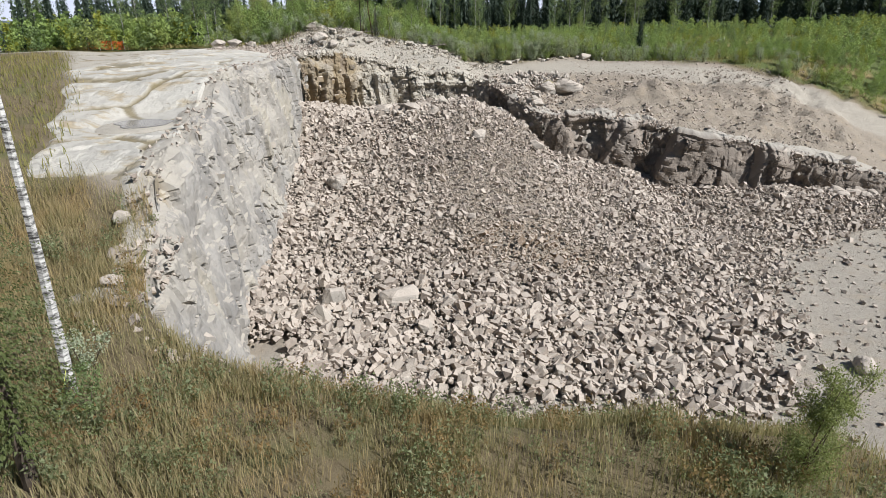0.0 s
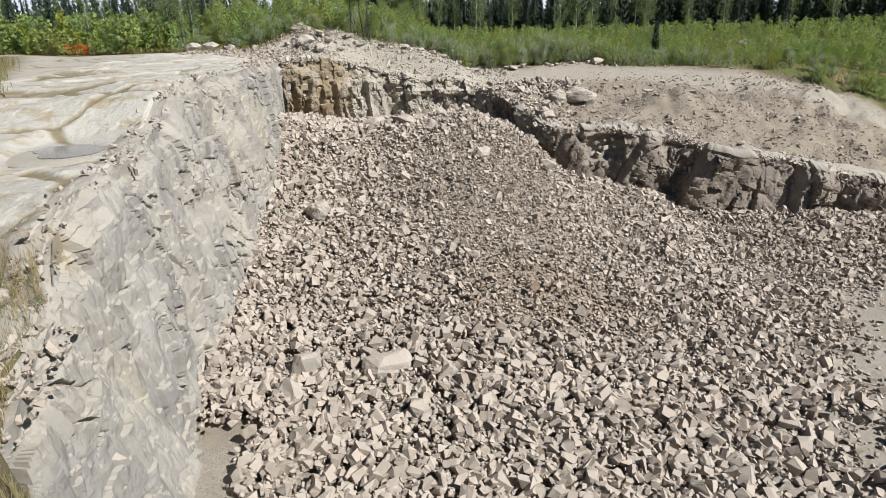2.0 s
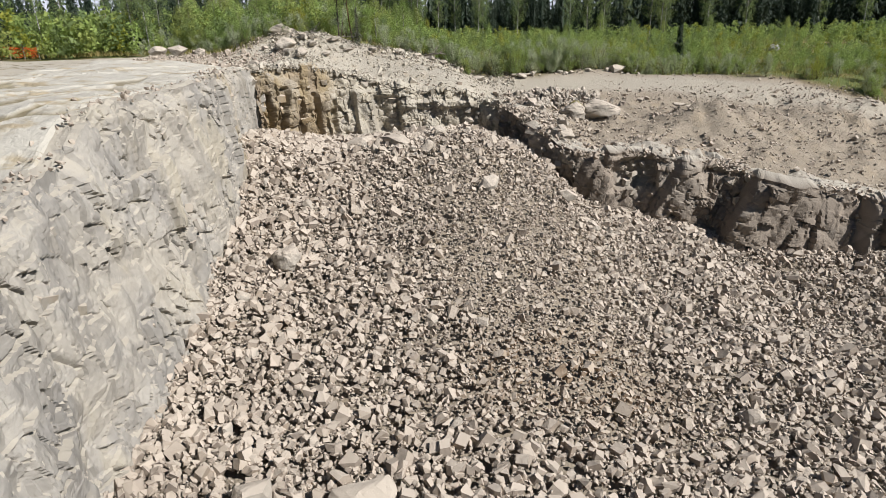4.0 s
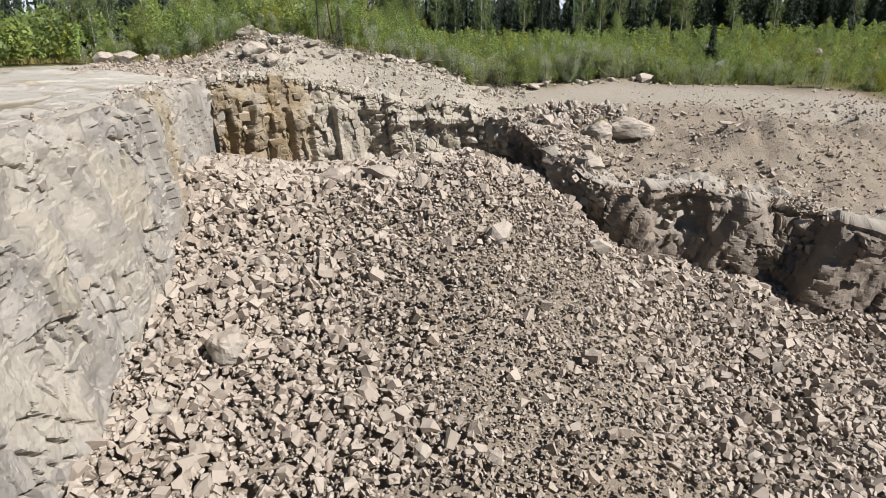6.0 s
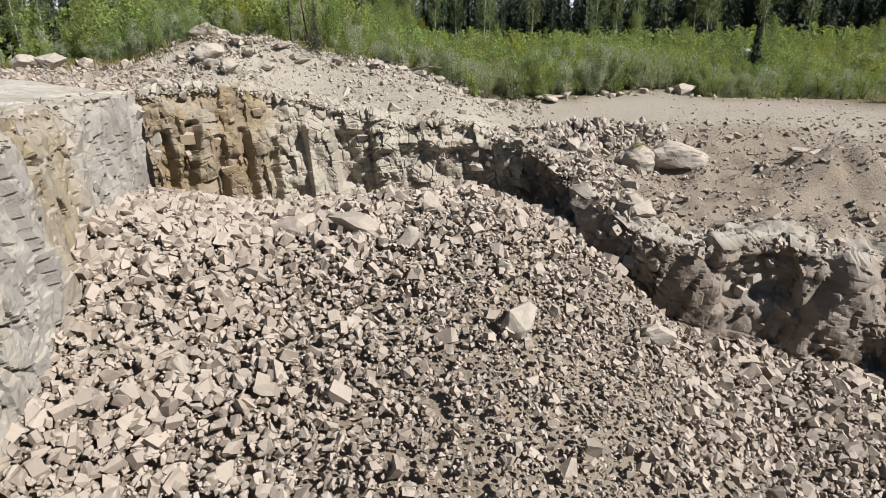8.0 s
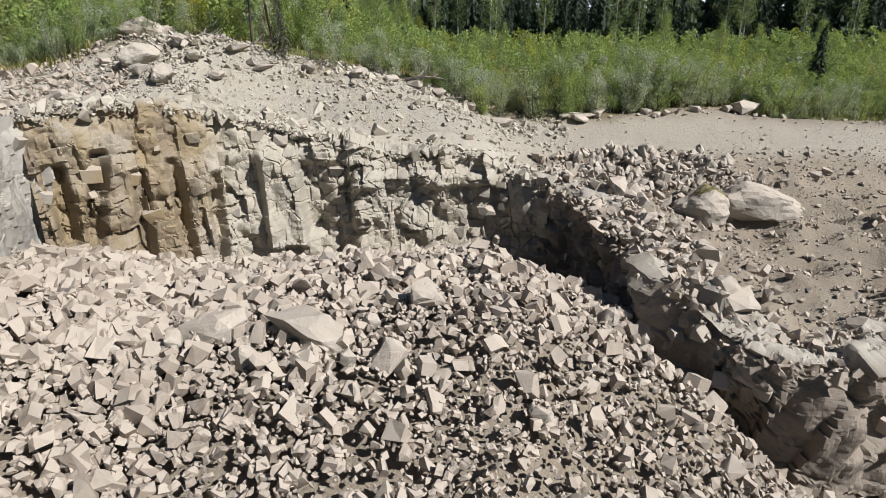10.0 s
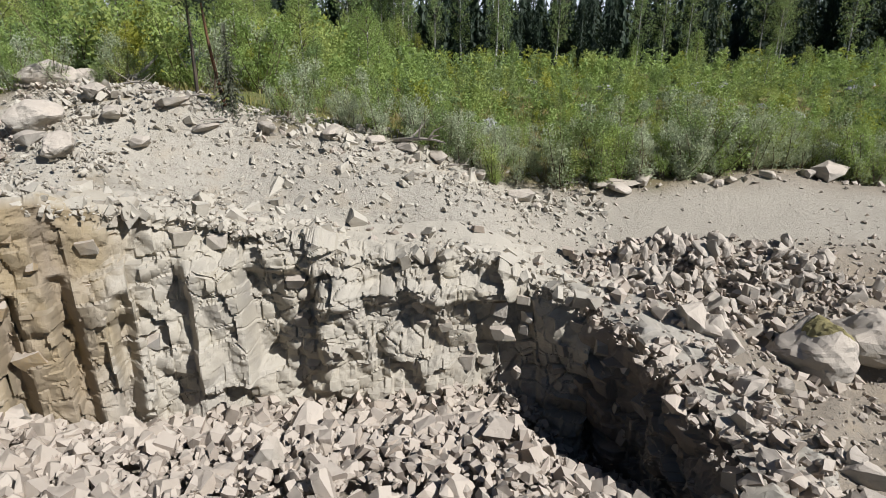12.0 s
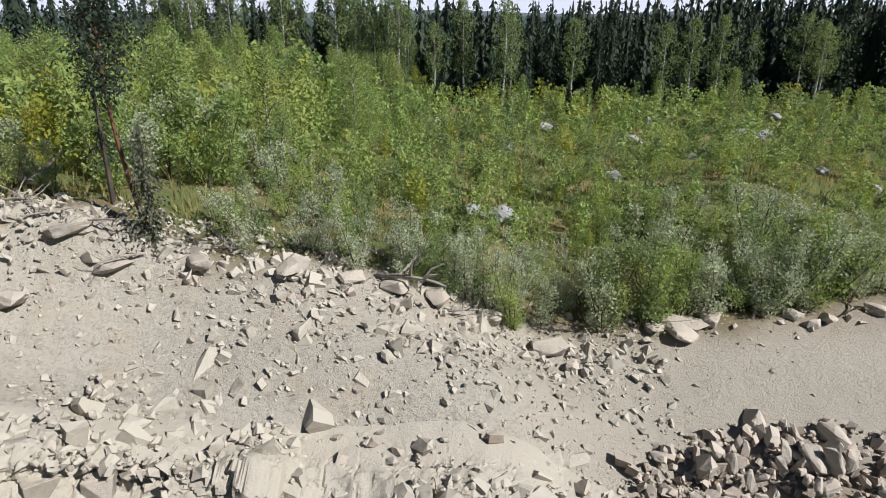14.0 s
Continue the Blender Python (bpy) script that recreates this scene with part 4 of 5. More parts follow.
def ledge_stones(name, n, lo, hi, shapes, near, far, x_range=(-99, 99)):
    """Loose stones lying on the broken rim of a face."""
    grid, nrm = face_grid[name]
    c = rng.integers(2, grid.shape[1] - 2, n)
    c = c[(grid[-1, c, 0] > x_range[0]) & (grid[-1, c, 0] < x_range[1])]
    out = rng.uniform(near, far, len(c))
    size = lo * (hi / lo) ** (rng.uniform(size=len(c)) ** 2)
    at = grid[-1, c] + np.column_stack([nrm[c] * out[:, None], 0.08 * rng.normal(size=len(c)) - 0.25 * np.maximum(out, 0) + 0.1 * size])
    return gather(shapes, at, size, rng)


loose += [
    ledge_stones("rock_face_east", 3000, 0.05, 0.3, chip_shapes, -1.6, 0.5), ledge_stones("rock_face_east", 700, 0.1, 0.5, rubble_shapes, -1.3, 0.5),
    ledge_stones("rock_face_west", 2200, 0.08, 0.4, rubble_shapes, -1.2, 0.6, (-8.9, -5)),
    ledge_stones("rock_face_west", 900, 0.04, 0.3, chip_shapes, -1.2, 0.1),
    scatter(3500, -22, -12, 54, 64, 0.04, 0.3, chip_shapes, not_pit), scatter(160, -20, -12, 55, 64, 0.15, 0.6, rubble_shapes, not_pit),
]
slope = [
    scatter(13000, -14, 5, 57, 65.5, 0.055, 0.28, chip_shapes, lambda x, y: not_pit(x, y) * (0.3 + 0.7 * smooth(0.0, 0.3, fbm(x * 0.6, y * 0.6, x * 0, 95)))),
    scatter(420, -14, 4, 57, 65.5, 0.1, 0.5, rubble_shapes, lambda x, y: not_pit(x, y) * smooth(-0.1, 0.25, fbm(x * 0.4, y * 0.4, x * 0, 97))),
    scatter(160, -13, 4, 58, 64, 0.4, 0.95, rubble_shapes, lambda x, y: not_pit(x, y) * smooth(-0.05, 0.3, fbm(x * 0.4, y * 0.4, x * 0, 97)), -0.12),
    scatter(3200, -14, 5, 60.5, 65.5, 0.05, 0.5, chip_shapes, lambda x, y: not_pit(x, y) * smooth(1.5, 0.2, np.abs(y - clear_at(x) + 0.7))),
    ledge_stones("rock_face_north", 5000, 0.04, 0.3, chip_shapes, -2.3, 0.25), ledge_stones("rock_face_north", 420, 0.15, 0.6, rubble_shapes, -1.2, 0.3),
]
stuff("slope_stones", "pale dusty stones and gravel on the back slope", "stones", slope, m_slope_stone)
stuff("loose_stones", "scattered dusty stones and gravel", "stones", loose, m_rubble)

# the tipped heap of stones on the bench, and the broken blocks at the wall's top
heap_count = 0
for _ in range(2500):
    hx, hy = rng.uniform(3.4, 12.2), rng.uniform(56.8, 62.4)
    inside_heap = ((hx - 7.2) / 4.2) ** 2 + ((hy - 59.3) / 2.1) ** 2 + 0.25 * rng.normal() < 1
    if not inside_heap or heap_count >= 150 or math.hypot(hx - 9.3, (hy - 56.3) * 1.4) < 2.2:
        continue
    s1 = float(np.clip(0.36 * math.exp(rng.normal(0, 0.35)), 0.22, 0.75))
    lift = 0.6 * max(0.0, 1 - ((hx - 7.2) / 4.2) ** 2 - ((hy - 59.3) / 2.1) ** 2)
    boulder(hx, hy, (s1 * 1.1, s1 * 0.8, s1 * 0.65), "angular stone in a tipped heap on the bench", rng.uniform(0, 360, 3).tolist(), "block", int(rng.integers(16)), 0.25, float(land(hx, hy)) + lift * rng.uniform(0.3, 1.0), "stones of the tipped heap", "stone")
    heap_count += 1
for _ in range(80):
    hx, hy = rng.uniform(3.6, 9.0), rng.uniform(47.6, 57.0)
    rim = float(away(np.array([hx]), np.array([hy]), RIGHT_EDGE)[0])
    if rim > 1.6 or (rim > 0.35 and bool(inside(np.array([hx]), np.array([hy]), PIT)[0])):
        continue
    s1 = float(np.clip(0.6 * math.exp(rng.normal(0, 0.3)), 0.35, 1.1))
    boulder(hx, hy, (s1, s1 * 0.85, s1 * 0.9), "angular block broken loose at the wall's top", rng.uniform(0, 360, 3).tolist(), "block", int(rng.integers(16)), 0.15, float(max(land(hx, hy), upper(np.array(hx), np.array(hy)) - 1.2 * (hy < 48.6))), "blocks at the wall's top")
for i in range(7):
    boulder(15.6 + 0.55 * i + 0.2 * (i % 2), 56.0 + 0.2 * (i % 3), (0.95, 0.6, 0.4), "flat reddish slab lying on the earth mound", (8 * i, 5, 25 * i), "block", i, 0.3, group="slabs on the mound")
for i in range(16):
    hx, hy = 24.5 + 4.6 * rng.uniform() + 2.0, 43.0 + 3.0 * rng.uniform()
    s1 = rng.uniform(0.5, 1.4)
    boulder(hx, hy, (s1, s1 * 0.9, s1 * 0.8), "rounded dark boulder at the foot of the wall", (0, 0, 37 * i), "round" if i % 2 else "block", i, 0.25, group="boulders below the wall")

for i, (bx, by, bs) in enumerate(((4.1, 52.8, 0.8), (4.4, 51.6, 0.6), (3.7, 54.0, 0.7), (4.9, 50.2, 0.9), (5.6, 49.0, 0.7), (3.2, 53.2, 0.6), (6.4, 48.3, 0.8), (4.6, 49.4, 0.6))):
    boulder(bx, by, (bs, bs * 0.9, bs * 0.85), "angular block fallen into the gap below the wall", (31 * i, 17 * i, 50 * i), "block", i + 3, 0.25, group="blocks in the gap")

# stones and layered outcrops of the bank above the road
for i, (bx, by, bs, flat) in enumerate(((1.9, 64.4, 0.95, 0.7), (2.4, 63.9, 0.5, 0.7), (5.4, 65.3, 1.2, 0.3), (5.7, 65.5, 1.1, 0.28), (5.2, 65.7, 0.9, 0.3), (6.3, 65.7, 0.8, 0.6), (4.7, 65.3, 0.7, 0.5), (8.5, 65.8, 0.5, 0.8), (8.9, 65.5, 0.5, 0.7), (9.4, 65.7, 0.6, 0.6), (-0.9, 64.6, 0.8, 0.7), (-1.9, 64.4, 0.7, 0.7), (-2.9, 64.3, 0.6, 0.7), (-4.3, 64.2, 0.9, 0.6), (-6.4, 64.0, 0.8, 0.6), (0.4, 64.7, 0.6, 0.9), (13.2, 66.4, 1.4, 0.8), (12.4, 66.3, 0.7, 0.7), (10.8, 66.0, 0.6, 0.6), (-8.2, 63.6, 0.9, 0.4), (-9.3, 64.0, 1.0, 0.4))):
    boulder(bx + 0.3, by - 1.0, (bs, bs * 0.8, bs * flat), "weathered stone in the bank above the road", (5 * (i % 3), 8 * (i % 2), 47 * i), "block", i, 0.25, group="stones of the bank")

# a standing block of the shaded wall
boulder(24.6, 45.8, (1.1, 1.0, 1.4), "pale standing block of the wall", (0, 5, 20), "block", 10, 0, 4.0)

# rain water left on the terrace
ring = np.arange(40) * 2 * math.pi / 40
reach = 0.85 + 0.25 * fbm(np.cos(ring) * 1.5, np.sin(ring) * 1.5, ring * 0, 12)
wx, wy = -14.0 + 1.6 * reach * np.cos(ring), 28.8 + 1.7 * reach * np.sin(ring)
k = Mat("puddle_water", 0.12)
water = mesh_from("puddle", np.concatenate([np.stack([wx, wy, 0 * wx], 1), np.stack([wx * 0.9 - 1.4, wy * 0.9 + 2.88, 0 * wx - 0.25], 1)]) + (0, 0, pond_z + 0.03), [list(range(40))] + [[i, i + 40, (i + 1) % 40 + 40, (i + 1) % 40] for i in range(40)], k.done(k.mix(k.noise(2, 3), (0.16, 0.16, 0.17), (0.22, 0.215, 0.21))))
tagged(new("water", water), "shallow grey rain puddle on the rock terrace", "puddle", kind="structure")


# ---- split blocks standing out of the faces ----
split_shapes = [stone_shape(640 + i, 2, 0.02, (0.75, 1.0), (0.34, 0.5), 0.07) for i in range(12)]
split_meshes = [mesh_from("rock_block", v, f, m_face_block) for v, f in split_shapes]


def face_blocks(name, count, sizes, tall, deep, wild, x_range=(-99, 99), low=0.1, sunk=0.3, seed=1):
    """Blocks still seated in a face, each loosened a little."""
    r = np.random.default_rng(seed)
    grid, nrm = face_grid[name]
    rows, cols = grid.shape[:2]
    taken = []
    parent = bpy.data.objects[name]
    for _ in range(count * 14):
        if len(taken) >= count:
            break
        c, v = int(r.integers(4, cols - 4)), r.uniform(low, 1.0)
        at = grid[int(v * (rows - 1)), c]
        size = sizes[0] * (sizes[1] / sizes[0]) ** (r.uniform() ** 1.4)
        if not x_range[0] < at[0] < x_range[1] or any(np.linalg.norm(at - t[0]) < 0.42 * (size + t[1]) for t in taken):
            continue
        taken.append((at, size))
        way = Vector((nrm[c][0], nrm[c][1], 0)).normalized()
        axes = Matrix((Vector((-way.y, way.x, 0)), -way, Vector((0, 0, 1)))).transposed()
        turn = axes.to_quaternion() @ Euler((r.normal(0, wild), r.normal(0, wild), r.normal(0, wild * 1.4))).to_quaternion()
        spot = Vector(at.tolist()) - way * sunk * size * deep
        ob = new("rock_block", split_meshes[int(r.integers(12))])
        ob.matrix_world = Matrix.Translation(spot * UNIT) @ turn.to_matrix().to_4x4() @ Matrix.Diagonal((size * r.uniform(0.75, 1.1), size * deep, size * tall * r.uniform(0.8, 1.25), 1))
        ob.parent = parent


face_blocks("rock_face_east", 120, (0.25, 0.7), 0.9, 0.9, 0.3, (3, 28), low=0.3, sunk=0.25, seed=4)
face_blocks("rock_face_west", 44, (0.25, 0.9), 1.5, 0.6, 0.3, (-14, -7), low=0.15, sunk=0.35, seed=5)
face_blocks("rock_face_north", 50, (0.3, 0.8), 0.9, 0.9, 0.2, (-13, 4), low=0.3, sunk=0.3, seed=6)


# ---- the stripped rock terrace: one bare sheet with ledges and grown-over seams ----
tx_axis, ty_axis = np.arange(-24, -9.9, 0.11), np.arange(19.6, 57.5, 0.11)
tgx, tgy = np.meshgrid(tx_axis, ty_axis)
tx1, ty1 = tgx.ravel(), tgy.ravel()
t_wob = fbm(tx1 * 0.3, ty1 * 0.3, tx1 * 0, 31)
bare = smooth(20.2, 21.4, ty1 + 0.9 * t_wob) * smooth(57, 54.5, ty1) * smooth(0, 1.5, tx1 - np.interp(ty1, [20, 25, 31, 42, 60], [-14.5, -17.5, -20, -27, -38]) + 1.5 * fbm(tx1 * 0.2, ty1 * 0.2, tx1 * 0, 33)) * smooth(-23.8, -22.8, tx1)
bare = bare * (~inside(tx1, ty1, PIT)) * smooth(0.15, 0.5, away(tx1, ty1, LEFT_EDGE))
flat_p = np.stack([tx1 + 0.5 * fbm(tx1 * 0.4, ty1 * 0.4, tx1 * 0, 43), ty1 + 0.5 * fbm(tx1 * 0.4, ty1 * 0.4, tx1 * 0, 44), 0 * tx1], 1)
ledge, ledge_tone = splits(flat_p, np.array((4.6, 2.9, 40.0)), (0, 0, 0.5), 0.26, 0.0, 911, 0.03)
crack_edge, _ = splits(flat_p, np.array((0.7, 0.35, 40.0)), (0, 0, 0.45), 0.05, 0.0, 941, 0.05)
fine_ledge, _ = splits(flat_p, np.array((1.5, 0.8, 40.0)), (0, 0, 0.4), 0.07, 0.0, 921, 0.04)
_, _, seam_gap = blocks(flat_p @ np.array(Euler((0, 0, 0.5)).to_matrix()), (5.2, 3.6, 40.0), 931)
seam = smooth(0.1, 0.03, seam_gap + 0.05 * fbm(tx1 * 1.5, ty1 * 1.5, tx1 * 0, 45)) * smooth(-0.35, 0.0, fbm(tx1 * 0.25, ty1 * 0.25, tx1 * 0, 46)) * smooth(50, 40, ty1)
pool = np.hypot((tx1 + 14.0) / 1.9, (ty1 - 28.8) / 2.0)
tz1 = land(tx1, ty1) - 0.14 * bare + (0.22 + 0.75 * ledge + 1.6 * fine_ledge * smooth(-0.3, 0.3, fbm(tx1 * 0.4, ty1 * 0.4, tx1 * 0, 48)) + 1.2 * crack_edge * smooth(0.0, 0.4, fbm(tx1 * 0.35, ty1 * 0.35, tx1 * 0, 49)) - 0.12 * seam + 0.03 * fbm(tx1 * 2.5, ty1 * 2.5, tx1 * 0, 47)) * smooth(0.9, 1.4, pool) * bare - 0.35 * (1 - bare)
terrace_mesh = mesh_from("rock_terrace", np.stack([tx1, ty1, tz1], 1), grid_faces(*tgx.shape), m_slab)
set_attr(terrace_mesh, "seam", seam)
set_attr(terrace_mesh, "piece", ledge_tone)
tagged(new("rock_terrace", terrace_mesh), "bare pale rock terrace with grown-over seams", "rock terrace", kind="structure")


# ---- growing things ----
def tube(points, radii, sides=4):
    """A tapering stem through the points, as vertices and quads."""
    p, n = np.asarray(points, float), len(points)
    along = np.gradient(p, axis=0)
    along /= np.linalg.norm(along, axis=1)[:, None] + 1e-9
    side = np.cross(along, np.array([0.31, 0.87, 0.11]))
    side /= np.linalg.norm(side, axis=1)[:, None] + 1e-9
    other = np.cross(along, side)
    a = np.arange(sides) * 2 * math.pi / sides
    ring = side[:, None] * np.cos(a)[:, None] + other[:, None] * np.sin(a)[:, None]
    verts = (p[:, None] + ring * np.asarray(radii)[:, None, None]).reshape(-1, 3)
    i = np.arange(n - 1)[:, None] * sides + np.arange(sides)
    j = np.arange(n - 1)[:, None] * sides + (np.arange(sides) + 1) % sides
    return verts, np.stack([i, j, j + sides, i + sides], -1).reshape(-1, 4)


def leaves(at, way, length, width, rng, three=False):
    """Small pointed blades at the places given, each along its way, turned at random; three: three-cornered ones."""
    n = len(at)
    way = way / (np.linalg.norm(way, axis=1)[:, None] + 1e-9)
    side = np.cross(way, rng.normal(size=(n, 3)))
    side /= np.linalg.norm(side, axis=1)[:, None] + 1e-9
    length, width = np.broadcast_to(length, n)[:, None], np.broadcast_to(width, n)[:, None]
    if three:
        verts = np.stack([at + side * width * 0.5, at + way * length, at - side * width * 0.5], 1)
        return verts.reshape(-1, 3), np.arange(3 * n).reshape(-1, 3)
    verts = np.stack([at, at + way * length * 0.45 + side * width * 0.5, at + way * length, at + way * length * 0.45 - side * width * 0.5], 1)
    return verts.reshape(-1, 3), np.arange(4 * n).reshape(-1, 4)


def joined(parts):
    verts, faces, start = [], [], 0
    for v, f in parts:
        verts.append(v)
        faces.append(f + start)
        start += len(v)
    return np.concatenate(verts), np.concatenate(faces)


def sapling_shape(seed, height, count, leaf, spread=0.28, bare=0.12, sides=3, stems=1, three=False):
    """A young birch or willow: thin stems, rising twigs, loose small leaves."""
    r = np.random.default_rng(seed)
    wood, at, way = [], [], []
    for _ in range(stems):
        lean = r.normal(0, 0.10 if stems == 1 else 0.26, 2)
        z = np.linspace(0, 1, 6)
        tall = height * r.uniform(0.8, 1.0)
        bend = r.normal(0, 0.05, 2)
        stem = np.stack([(lean[0] * z + bend[0] * np.sin(3 * z)) * tall, (lean[1] * z + bend[1] * np.sin(3 * z)) * tall, z * tall], 1)
        wood.append(tube(stem, np.linspace(0.012, 0.003, 6) * (0.5 + height * 0.5), sides))
        twigs = int((9 + 7 * height) / stems**0.6)
        share = count // (stems * twigs)
        for _ in range(twigs):
            u = r.uniform(bare, 1.0)
            root = np.array([np.interp(u, z, stem[:, i]) for i in range(3)])
            a = r.uniform(0, 2 * math.pi)
            reach = spread * height * (1.05 - u) ** 0.6 * r.uniform(0.5, 1.15)
            tip = root + np.array([math.cos(a) * reach, math.sin(a) * reach, reach * r.uniform(0.5, 1.3)])
            wood.append(tube([root, tip], [0.005, 0.002], 3))
            f = r.uniform(0.15, 1.08, share)[:, None]
            spot = root + (tip - root) * f + r.normal(0, 0.055 * height**0.5, (share, 3))
            at.append(spot)
            way.append((tip - root) * 0.5 / (reach + 1e-6) + r.normal(0, 0.8, (share, 3)))
    at, way = np.concatenate(at), np.concatenate(way)
    size = leaf * r.uniform(0.7, 1.25, len(at))
    return joined(wood), leaves(at, way, size, size * (0.8 if three else 0.62), r, three)


def birch_shape(seed, height, count, leaf, crown=0.35, slim=0.17):
    """A grown birch: pale straight trunk, high airy crown with hanging twigs."""
    r = np.random.default_rng(seed)
    z = np.linspace(0, 1, 9)
    bend = r.normal(0, 0.025, 2)
    stem = np.stack([bend[0] * np.sin(2.5 * z) * height, bend[1] * np.sin(2.2 * z) * height, z * height], 1)
    wood = tube(stem, np.linspace(0.095, 0.012, 9) * (height / 8) ** 0.8, 6)
    limbs, at, way = [], [], []
    n = 44
    for i in range(n):
        u = crown + (1 - crown) * ((i + r.uniform()) / n)
        root = np.array([np.interp(u, z, stem[:, k]) for k in range(3)])
        a = i * 2.4 + r.normal(0, 0.4)
        shape = math.sin(math.pi * min(1, (u - crown) / (1 - crown) * 0.82 + 0.16)) ** 0.8
        reach = slim * height * shape * r.uniform(0.55, 1.15)
        tip = root + np.array([math.cos(a) * reach, math.sin(a) * reach, reach * r.uniform(0.3, 0.9)])
        limbs.append(tube([root, (root + tip) / 2 + (0, 0, 0.08 * reach), tip], [0.022, 0.012, 0.004], 3))
        share = count // n
        f = r.uniform(0.25, 1.1, share)[:, None]
        drop = r.exponential(0.22, share)
        spot = root + (tip - root) * f + r.normal(0, 0.11, (share, 3))
        spot[:, 2] -= drop
        at.append(spot)
        way.append(np.stack([r.normal(0, 0.6, share), r.normal(0, 0.6, share), -np.abs(r.normal(0.4, 0.6, share))], 1))
    at, way = np.concatenate(at), np.concatenate(way)
    size = leaf * r.uniform(0.7, 1.3, len(at))
    return wood, joined(limbs), leaves(at, way, size, size * 0.85, r, True)


def spruce_shape(seed, height, whorls, per, tufts, bare=0.06, wide=0.16, ragged=0.2, leaf=0.34, core=0.5, levels=12, sides=7):
    """A spruce: tapering trunk, tiers of drooping boughs set with hanging tufts of needles, and a dense inner crown."""
    r = np.random.default_rng(seed)
    z = np.linspace(0, 1, 7)
    lean = r.normal(0, 0.01, 2)
    stem = np.stack([lean[0] * z * height, lean[1] * z * height, z * height], 1)
    wood = tube(stem, np.linspace(0.11, 0.012, 7) * (height / 8) ** 0.8, 6)
    at, way, length = [], [], []
    for i in range(whorls):
        u = bare + (1 - bare) * (i / whorls) ** 0.9
        for k in range(per):
            a = k * 2 * math.pi / per + i * 1.3 + r.normal(0, 0.25)
            reach = wide * height * ((1 - u) ** 0.75 + 0.04) * r.uniform(1 - ragged * 2, 1 + ragged)
            f = (np.arange(tufts) + r.uniform(0.2, 1.0)) / tufts
            drop = 0.35 * reach * f**1.5 - 0.15 * reach * f**3
            spot = np.stack([math.cos(a) * reach * f, math.sin(a) * reach * f, u * height - drop + r.normal(0, 0.03 * height / whorls * 8, tufts)], 1)
            for q in (-1, 1):
                b = a + q * r.uniform(0.1, 0.9)
                at.append(spot)
                way.append(np.stack([math.cos(b) + 0 * f, math.sin(b) + 0 * f, -0.75 - 0.5 * f + r.normal(0, 0.3, tufts)], 1))
                length.append(leaf * (0.45 + 0.75 * (1 - u)) * (1.1 - 0.4 * f) * r.uniform(0.8, 1.2))
    top = np.array([[lean[0] * height, lean[1] * height, height * 0.965]] * 3)
    at, way, length = np.concatenate(at + [top]), np.concatenate(way + [np.array([[0, 0, 1.0], [0.3, 0, 1], [0, 0.3, 1]])]), np.concatenate(length + [np.full(3, 0.3)])
    parts = [leaves(at, way, length, length * 0.6, r, True)]
    if core:
        for i in range(levels):
            u0, u1 = bare + (1 - bare) * i / levels, bare + (1 - bare) * (i + 1.15) / levels
            a = np.arange(sides) * 2 * math.pi / sides + r.uniform(0, 6)
            low = wide * core * height * (1 - u0) ** 0.8 * r.uniform(0.7, 1.25, sides)
            high = wide * core * 0.35 * height * (1 - min(u1, 1)) ** 0.8 * np.ones(sides)
            ring0 = np.stack([np.cos(a) * low, np.sin(a) * low, u0 * height + r.normal(0, 0.02 * height, sides)], 1)
            ring1 = np.stack([np.cos(a) * high, np.sin(a) * high, np.full(sides, min(u1, 1.0) * height)], 1)
            i0, i1 = np.arange(sides), (np.arange(sides) + 1) % sides
            parts.append((np.concatenate([ring0, ring1]), np.concatenate([np.stack([i0, i1, i1 + sides], 1), np.stack([i0, i1 + sides, i0 + sides], 1)])))
    return wood, joined(parts)


def moved(shape, x, y, z, turn, size):
    v, f = shape
    c, s = math.cos(turn), math.sin(turn)
    return np.stack([v[:, 0] * c - v[:, 1] * s, v[:, 0] * s + v[:, 1] * c, v[:, 2]], 1) * size + (x, y, z), f


def plant(name, label, category, pieces, x, y, turn, size, group="", z=None):
    """A tree or bush: an empty at its foot with its parts."""
    foot = new(name)
    foot.matrix_world = place(x, y, (float(land(x, y)) if z is None else z) - 0.03, Euler((0, 0, turn)), (size,) * 3)
    for part_name, me in pieces:
        new(part_name, me).parent = foot
    return tagged(foot, label, category, group=group)


def pieces_of(shape, wood, leaf_mats):
    """The meshes of one prototype, once for each leaf colour."""
    trunk = mesh_from("trunk", *shape[0], wood)
    rest = [("limb", mesh_from("limb", *shape[1], m_twig))] if len(shape) == 3 else []
    return [[("trunk", trunk), *rest, ("crown", mesh_from("crown", *shape[-1], m))] for m in leaf_mats]


vr = np.random.default_rng(77)
lowest = lambda x, y: float(land(x, y))

